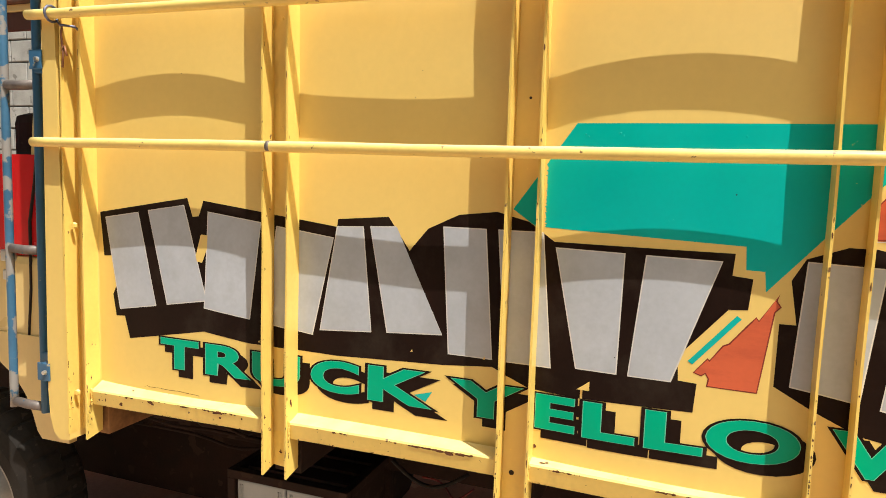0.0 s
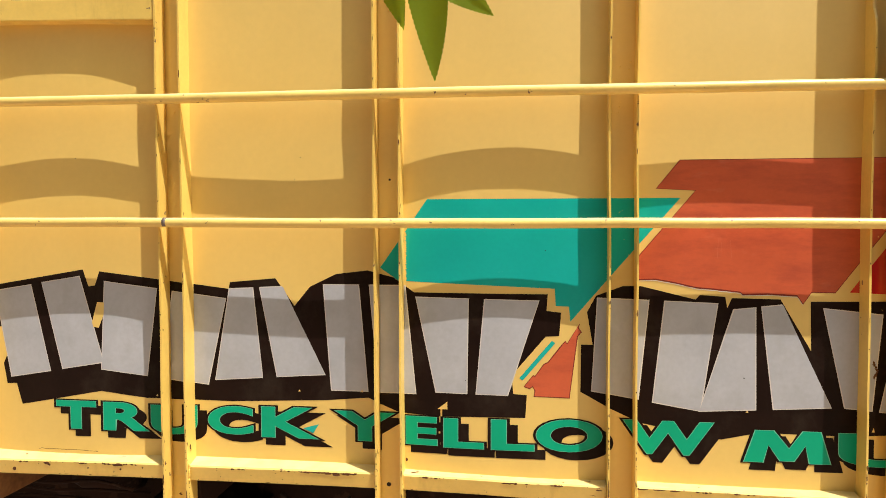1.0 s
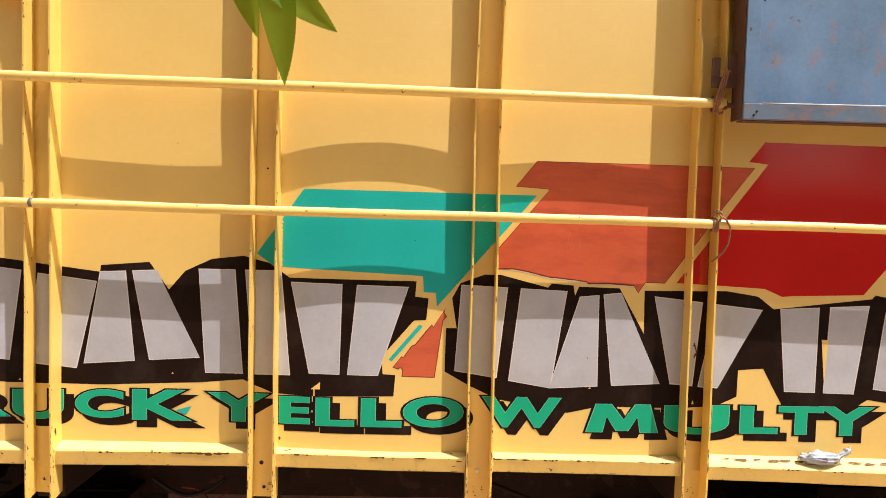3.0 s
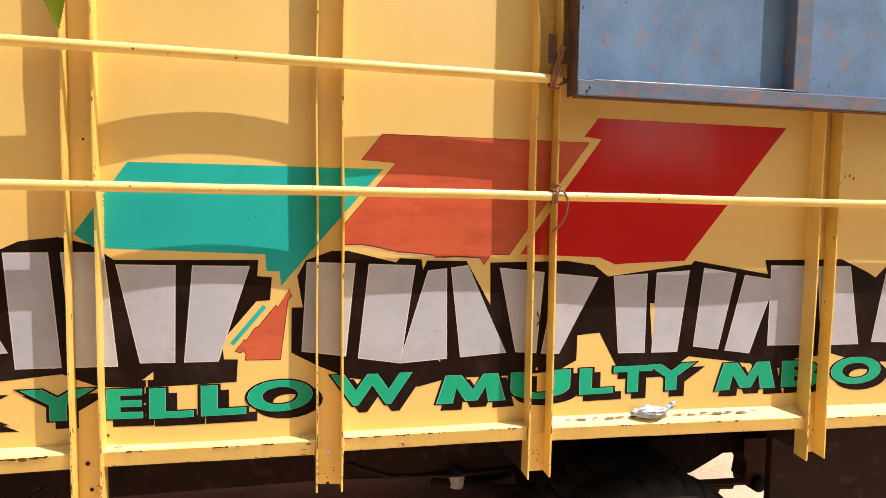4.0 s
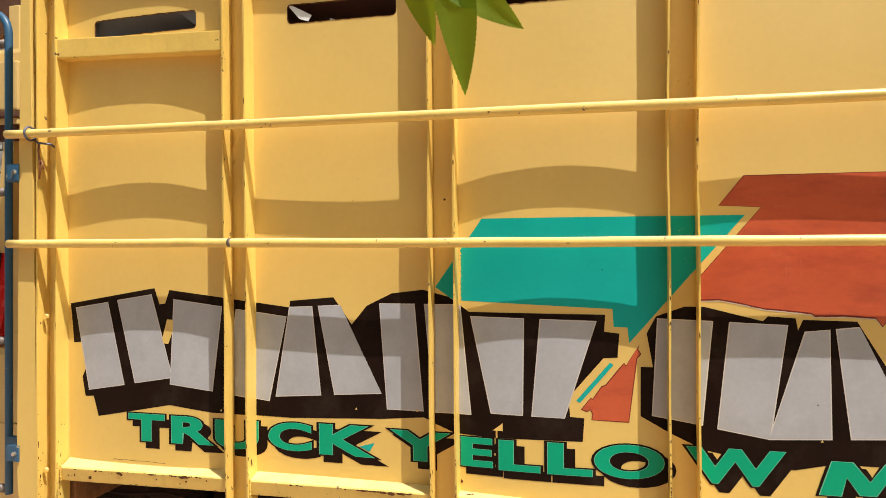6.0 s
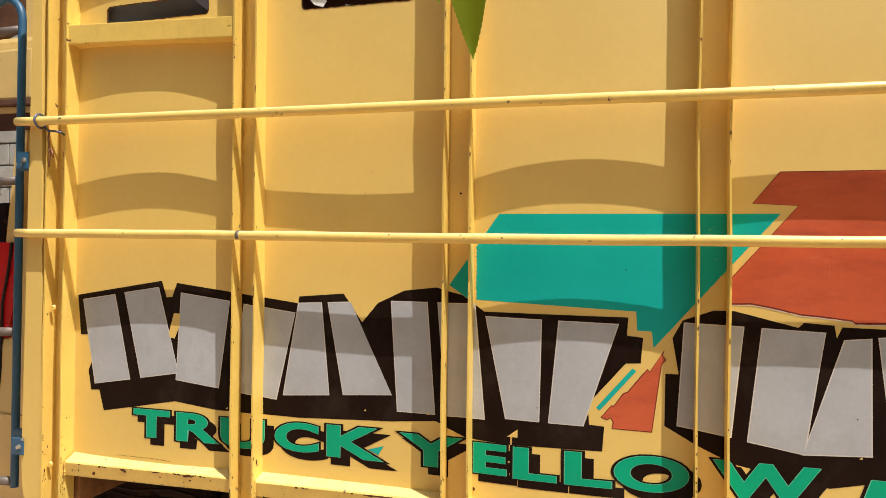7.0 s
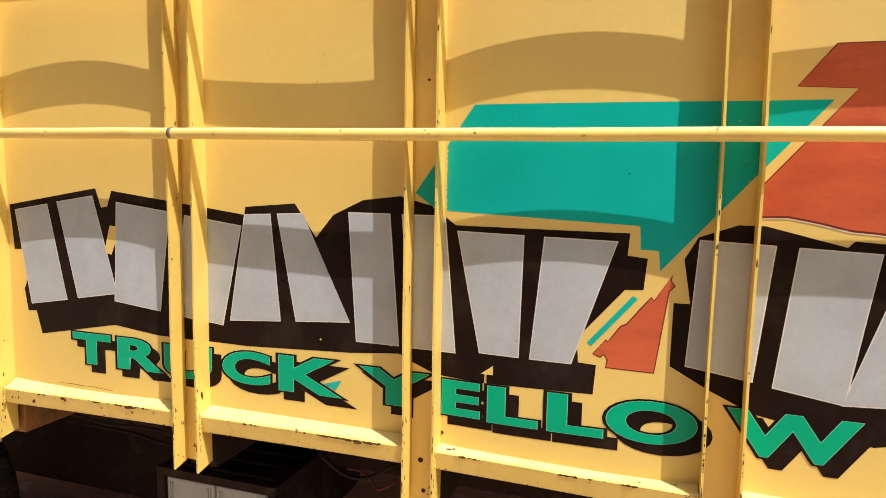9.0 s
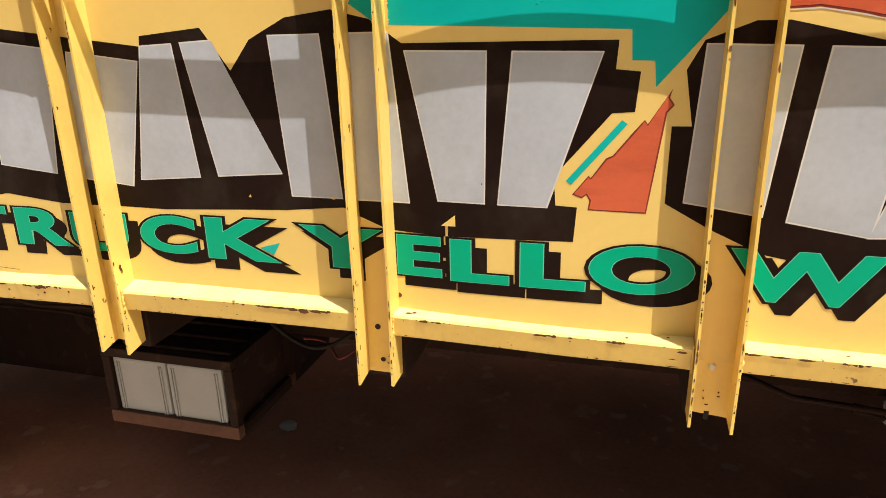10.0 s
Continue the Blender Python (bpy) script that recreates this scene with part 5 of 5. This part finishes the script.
# ---- wire ties, rag ----
def coil(x, z, turns, r, y=LIP - 0.0135, wobble=0.008, seed=0):
    pts = []
    for k in range(turns * 12 + 1):
        a = 2 * math.pi * k / 12
        pts.append((x + wobble * noise.noise((k * 0.21, seed, 0)) + 0.004 * (k / 12 - turns / 2), y + 0.004 + r * math.cos(a), z + r * math.sin(a)))
    return pts


def build_ties():
    bm = tube(coil(1.642, 1.7175, 3, 0.0195, seed=1), 0.0030, 7)
    tube([(1.636, -0.064, 1.752), (1.648, -0.074, 1.747), (1.654, -0.078, 1.737), (1.648, -0.079, 1.728)], 0.0030, 7, bm)
    tube([(1.632, -0.066, 1.745), (1.642, -0.075, 1.757), (1.655, -0.076, 1.749), (1.657, -0.074, 1.738)], 0.0028, 7, bm)
    tail = [(1.652, -0.076, 1.742), (1.668, -0.076, 1.731), (1.680, -0.074, 1.712), (1.6815, -0.071, 1.690), (1.678, -0.068, 1.664), (1.668, -0.062, 1.640), (1.652, -0.054, 1.622), (1.645, -0.048, 1.612)]
    tube(tail, 0.0029, 7, bm)
    tagged(part("wire_tie", bm, WIRE, smooth=True), "rusty twisted wire tied round pipe and post", "wire", "wire ties")
    bm = tube(coil(1.628, 2.0475, 3, 0.0200, seed=4), 0.0030, 7)
    for k, lean in enumerate((0.0, 0.006, 0.012)):
        tube([(1.620 + lean, -0.076, 2.040), (1.628 + lean, -0.080, 2.080), (1.636 + lean, -0.084, 2.115), (1.642 + 0.5 * lean, -0.088, 2.138 - 0.004 * k), (1.648 + 0.3 * lean, -0.092, 2.130)], 0.0030, 7, bm)
    tube([(1.628, -0.070, 2.034), (1.638, -0.066, 2.020), (1.650, -0.060, 2.026)], 0.0030, 7, bm)
    tagged(part("wire_tie", bm, WIRE, smooth=True), "rusty wire lashing the upper pipe to the gate hook", "wire", "wire ties")
    bm = tube(coil(-0.908, 2.0705, 1, 0.021, seed=7), 0.0035, 6)
    tube([(-0.908, -0.036, 2.055), (-0.883, -0.05, 2.042), (-0.855, -0.03, 2.040), (-0.851, -0.015, 2.030)], 0.0035, 6, bm)
    tagged(part("wire_tie", bm, GREY_WIRE, smooth=True), "grey wire hook holding the pipe at the front corner", "wire", "wire ties")
    bm = tube([(-0.888, -0.04, 2.042), (-0.886, -0.046, 2.020), (-0.878, -0.05, 1.990), (-0.875, -0.05, 1.970), (-0.880, -0.05, 1.930)], 0.003, 6)
    tube([(-0.880, -0.05, 1.975), (-0.868, -0.052, 1.985), (-0.863, -0.05, 1.960)], 0.003, 6, bm)
    tagged(part("wire_end", bm, WIRE, smooth=True), "rusty loose wire end hanging at the corner post", "wire", "wire ties")


build_ties()


def build_rag():
    bm = bmesh.new()
    bmesh.ops.create_icosphere(bm, subdivisions=4, radius=1)
    for v in bm.verts:
        c = v.co.copy()
        fold = abs(noise.noise(Vector((c.x * 2.2, c.y * 3.5, c.z * 3.5)))) * 0.7 + abs(noise.noise(Vector((c.x * 5, c.y * 8, c.z * 8)))) * 0.35
        d = 0.72 + fold + 0.10 * noise.noise(c * 12)
        waist = 0.55 + 0.45 * math.cos((c.x + 0.25) * 1.7) if c.x < 0.55 else 0.42 + 0.9 * (c.x - 0.55)
        v.co = Vector((c.x * 0.076 * (0.92 + 0.3 * fold), c.y * 0.025 * d * waist, c.z * 0.019 * d * waist))
        if c.x > 0.45:
            v.co.z += 0.030 * (c.x - 0.45) / 0.55 + 0.006 * noise.noise(c * 9)
    low = min(v.co.z for v in bm.verts)
    for v in bm.verts:
        v.co += Vector((2.016, -0.016, sill_top(2.016, -0.020) - low - 0.002))
    tagged(part("plastic_rag", bm, PLASTIC, smooth=True), "crumpled pale blue plastic scrap lying on the sill", "rag")


build_rag()


# ---- leafy branch near the eye ----
def leaf_bm(length, width, curl, seed):
    """A lance-shaped leaf with a folded midrib and a finely toothed edge, hanging from its stalk."""
    bm = bmesh.new()
    n = 120
    rows = []
    for k in range(n + 1):
        u = k / n
        w = width * 0.5 * math.sin(math.pi * u ** 0.95) ** 0.9 if 0 < u < 1 else 0.0
        tooth = 0.0009 * ((k % 3) / 2 - 0.5) if 2 < k < n - 2 else 0
        bend, sway = curl * u * u * length, 0.05 * length * math.sin(2.2 * u + seed)
        ripple = 0.0012 * math.sin(9 * u + seed * 3)
        rows.append([bm.verts.new((sway + side * (w + tooth * (abs(side) == 1)), bend - 0.22 * abs(side) * w + ripple * side, -u * length)) for side in (-1, -0.5, 0, 0.5, 1)])
    for p, q in zip(rows, rows[1:]):
        for k in range(4):
            bm.faces.new((p[k], p[k + 1], q[k + 1], q[k]))
    bmesh.ops.remove_doubles(bm, verts=bm.verts, dist=1e-5)
    return bm


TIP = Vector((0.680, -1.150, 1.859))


def build_branch():
    tree = thing("tree", "young tree with a drooping twig of narrow green leaves", "tree")
    part("trunk", tube([(2.3, -4.2, -0.05), (2.28, -4.15, 0.9), (2.2, -4.0, 1.9), (2.1, -3.8, 2.8), (2.05, -3.6, 3.5)], [0.07, 0.06, 0.05, 0.04, 0.02], 12), BARK, tree, smooth=True)
    twig = [(2.1, -3.8, 2.8), (1.7, -3.1, 2.95), (1.2, -2.2, 2.75), (0.9, -1.6, 2.42), (0.74, -1.32, 2.18), (0.690, -1.20, 2.030)]
    part("limb", tube(twig, [0.03, 0.02, 0.012, 0.007, 0.004, 0.002], 8), BARK, tree, smooth=True)
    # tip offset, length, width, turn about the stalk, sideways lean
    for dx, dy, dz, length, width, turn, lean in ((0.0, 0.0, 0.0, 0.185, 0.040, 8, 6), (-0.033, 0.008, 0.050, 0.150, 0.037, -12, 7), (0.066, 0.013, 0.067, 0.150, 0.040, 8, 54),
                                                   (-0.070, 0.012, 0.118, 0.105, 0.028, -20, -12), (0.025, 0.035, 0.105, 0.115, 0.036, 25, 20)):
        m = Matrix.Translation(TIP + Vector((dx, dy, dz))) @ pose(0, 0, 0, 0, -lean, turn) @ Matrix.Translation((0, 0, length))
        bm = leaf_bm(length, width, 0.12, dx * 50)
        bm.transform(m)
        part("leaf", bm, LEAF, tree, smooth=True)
    rnd, bm = random.Random(23), bmesh.new()
    for k in range(7):
        a = 0.9 * k
        end = Vector((2.1 + 0.75 * math.cos(a), -3.75 + 0.75 * math.sin(a), 3.1 + 0.16 * k))
        part("limb", tube([(2.12, -3.82, 2.6 + 0.1 * k), ((2.12 + end.x) / 2, (end.y - 3.82) / 2, 3.0 + 0.12 * k), tuple(end)], [0.022, 0.014, 0.005], 7), BARK, tree, smooth=True)
        for clump in range(5):
            mid = end + Vector((rnd.gauss(0, 0.28), rnd.gauss(0, 0.28), rnd.gauss(0.05, 0.22)))
            for _ in range(42):
                p = mid + Vector((rnd.gauss(0, 0.11), rnd.gauss(0, 0.11), rnd.gauss(0, 0.10)))
                m = Matrix.Translation(p) @ pose(0, 0, 0, rnd.uniform(-50, 50), rnd.uniform(-50, 50), rnd.uniform(0, 360))
                bm.faces.new([bm.verts.new(m @ Vector(c)) for c in ((0, 0, 0.05), (0.014, 0.004, 0.0), (0, 0, -0.06), (-0.014, 0.004, 0.0))])
    part("crown", bm, LEAF, tree, "loose crown of narrow green leaves")
    for k in range(60):
        u = 0.25 + 0.6 * (k / 60)
        i = min(int(u * 5), 4)
        p = Vector(twig[i]).lerp(Vector(twig[i + 1]), u * 5 - i)
        if p.y > -1.75:
            continue
        bm = leaf_bm(random.uniform(0.08, 0.13), 0.028, 0.15, k)
        bm.transform(Matrix.Translation(p) @ pose(0, 0, 0, random.uniform(-25, 25), random.uniform(-45, 45), random.uniform(0, 360)))
        part("leaf", bm, LEAF, tree, smooth=True)


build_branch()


# ---- tree beyond the boundary wall ----
def build_far_tree():
    tree = thing("tree", "leafy green tree standing behind the boundary wall", "tree", at=(-7.2, 6.6, 0))
    part("trunk", tube([(0, 0, -0.05), (0.1, 0, 1.5), (0.05, 0.1, 3.0), (0.2, 0.1, 4.2)], [0.16, 0.13, 0.10, 0.05], 12), BARK, tree, smooth=True)
    for k in range(5):
        a = 1.26 * k
        part("limb", tube([(0.05, 0.1, 2.6 + 0.2 * k), (0.5 * math.cos(a), 0.5 * math.sin(a), 3.4 + 0.2 * k), (1.1 * math.cos(a), 1.1 * math.sin(a), 4.0 + 0.2 * k)], [0.05, 0.035, 0.012], 8), BARK, tree, smooth=True)
    rnd, bm = random.Random(11), bmesh.new()
    for clump in range(46):
        a, h = rnd.uniform(0, 6.28), rnd.uniform(-1, 1)
        r = 1.7 * rnd.uniform(0.45, 1.0) * math.sqrt(max(0.1, 1 - h * h))
        mid = Vector((r * math.cos(a), r * math.sin(a), 4.3 + 1.3 * h))
        for _ in range(55):
            p = mid + Vector((rnd.gauss(0, 0.2), rnd.gauss(0, 0.2), rnd.gauss(0, 0.16)))
            m = Matrix.Translation(p) @ pose(0, 0, 0, rnd.uniform(0, 360), rnd.uniform(0, 360), rnd.uniform(0, 360))
            bm.faces.new([bm.verts.new(m @ Vector(c)) for c in ((0, -0.07, 0), (0.028, -0.01, 0.01), (0, 0.07, 0), (-0.028, -0.01, 0.01))])
    part("crown", bm, LEAF, tree, "crown of many small green leaves")


build_far_tree()


# ---- blocks of the boundary wall ----
def build_blocks():
    me = bpy.data.meshes.new("block")
    bm = box(0, 0.385, 0, 0.02, 0, 0.185, 0.006)
    bm.to_mesh(me)
    bm.free()
    me.materials.append(BLOCK)
    for row in range(18):
        for col in range(16):
            ob = new("block", me)
            ob.parent = block_wall
            ob.location = (-8.6 + 0.4 * col + 0.2 * (row % 2), 0.0, 0.2 * row + 0.008)


build_blocks()
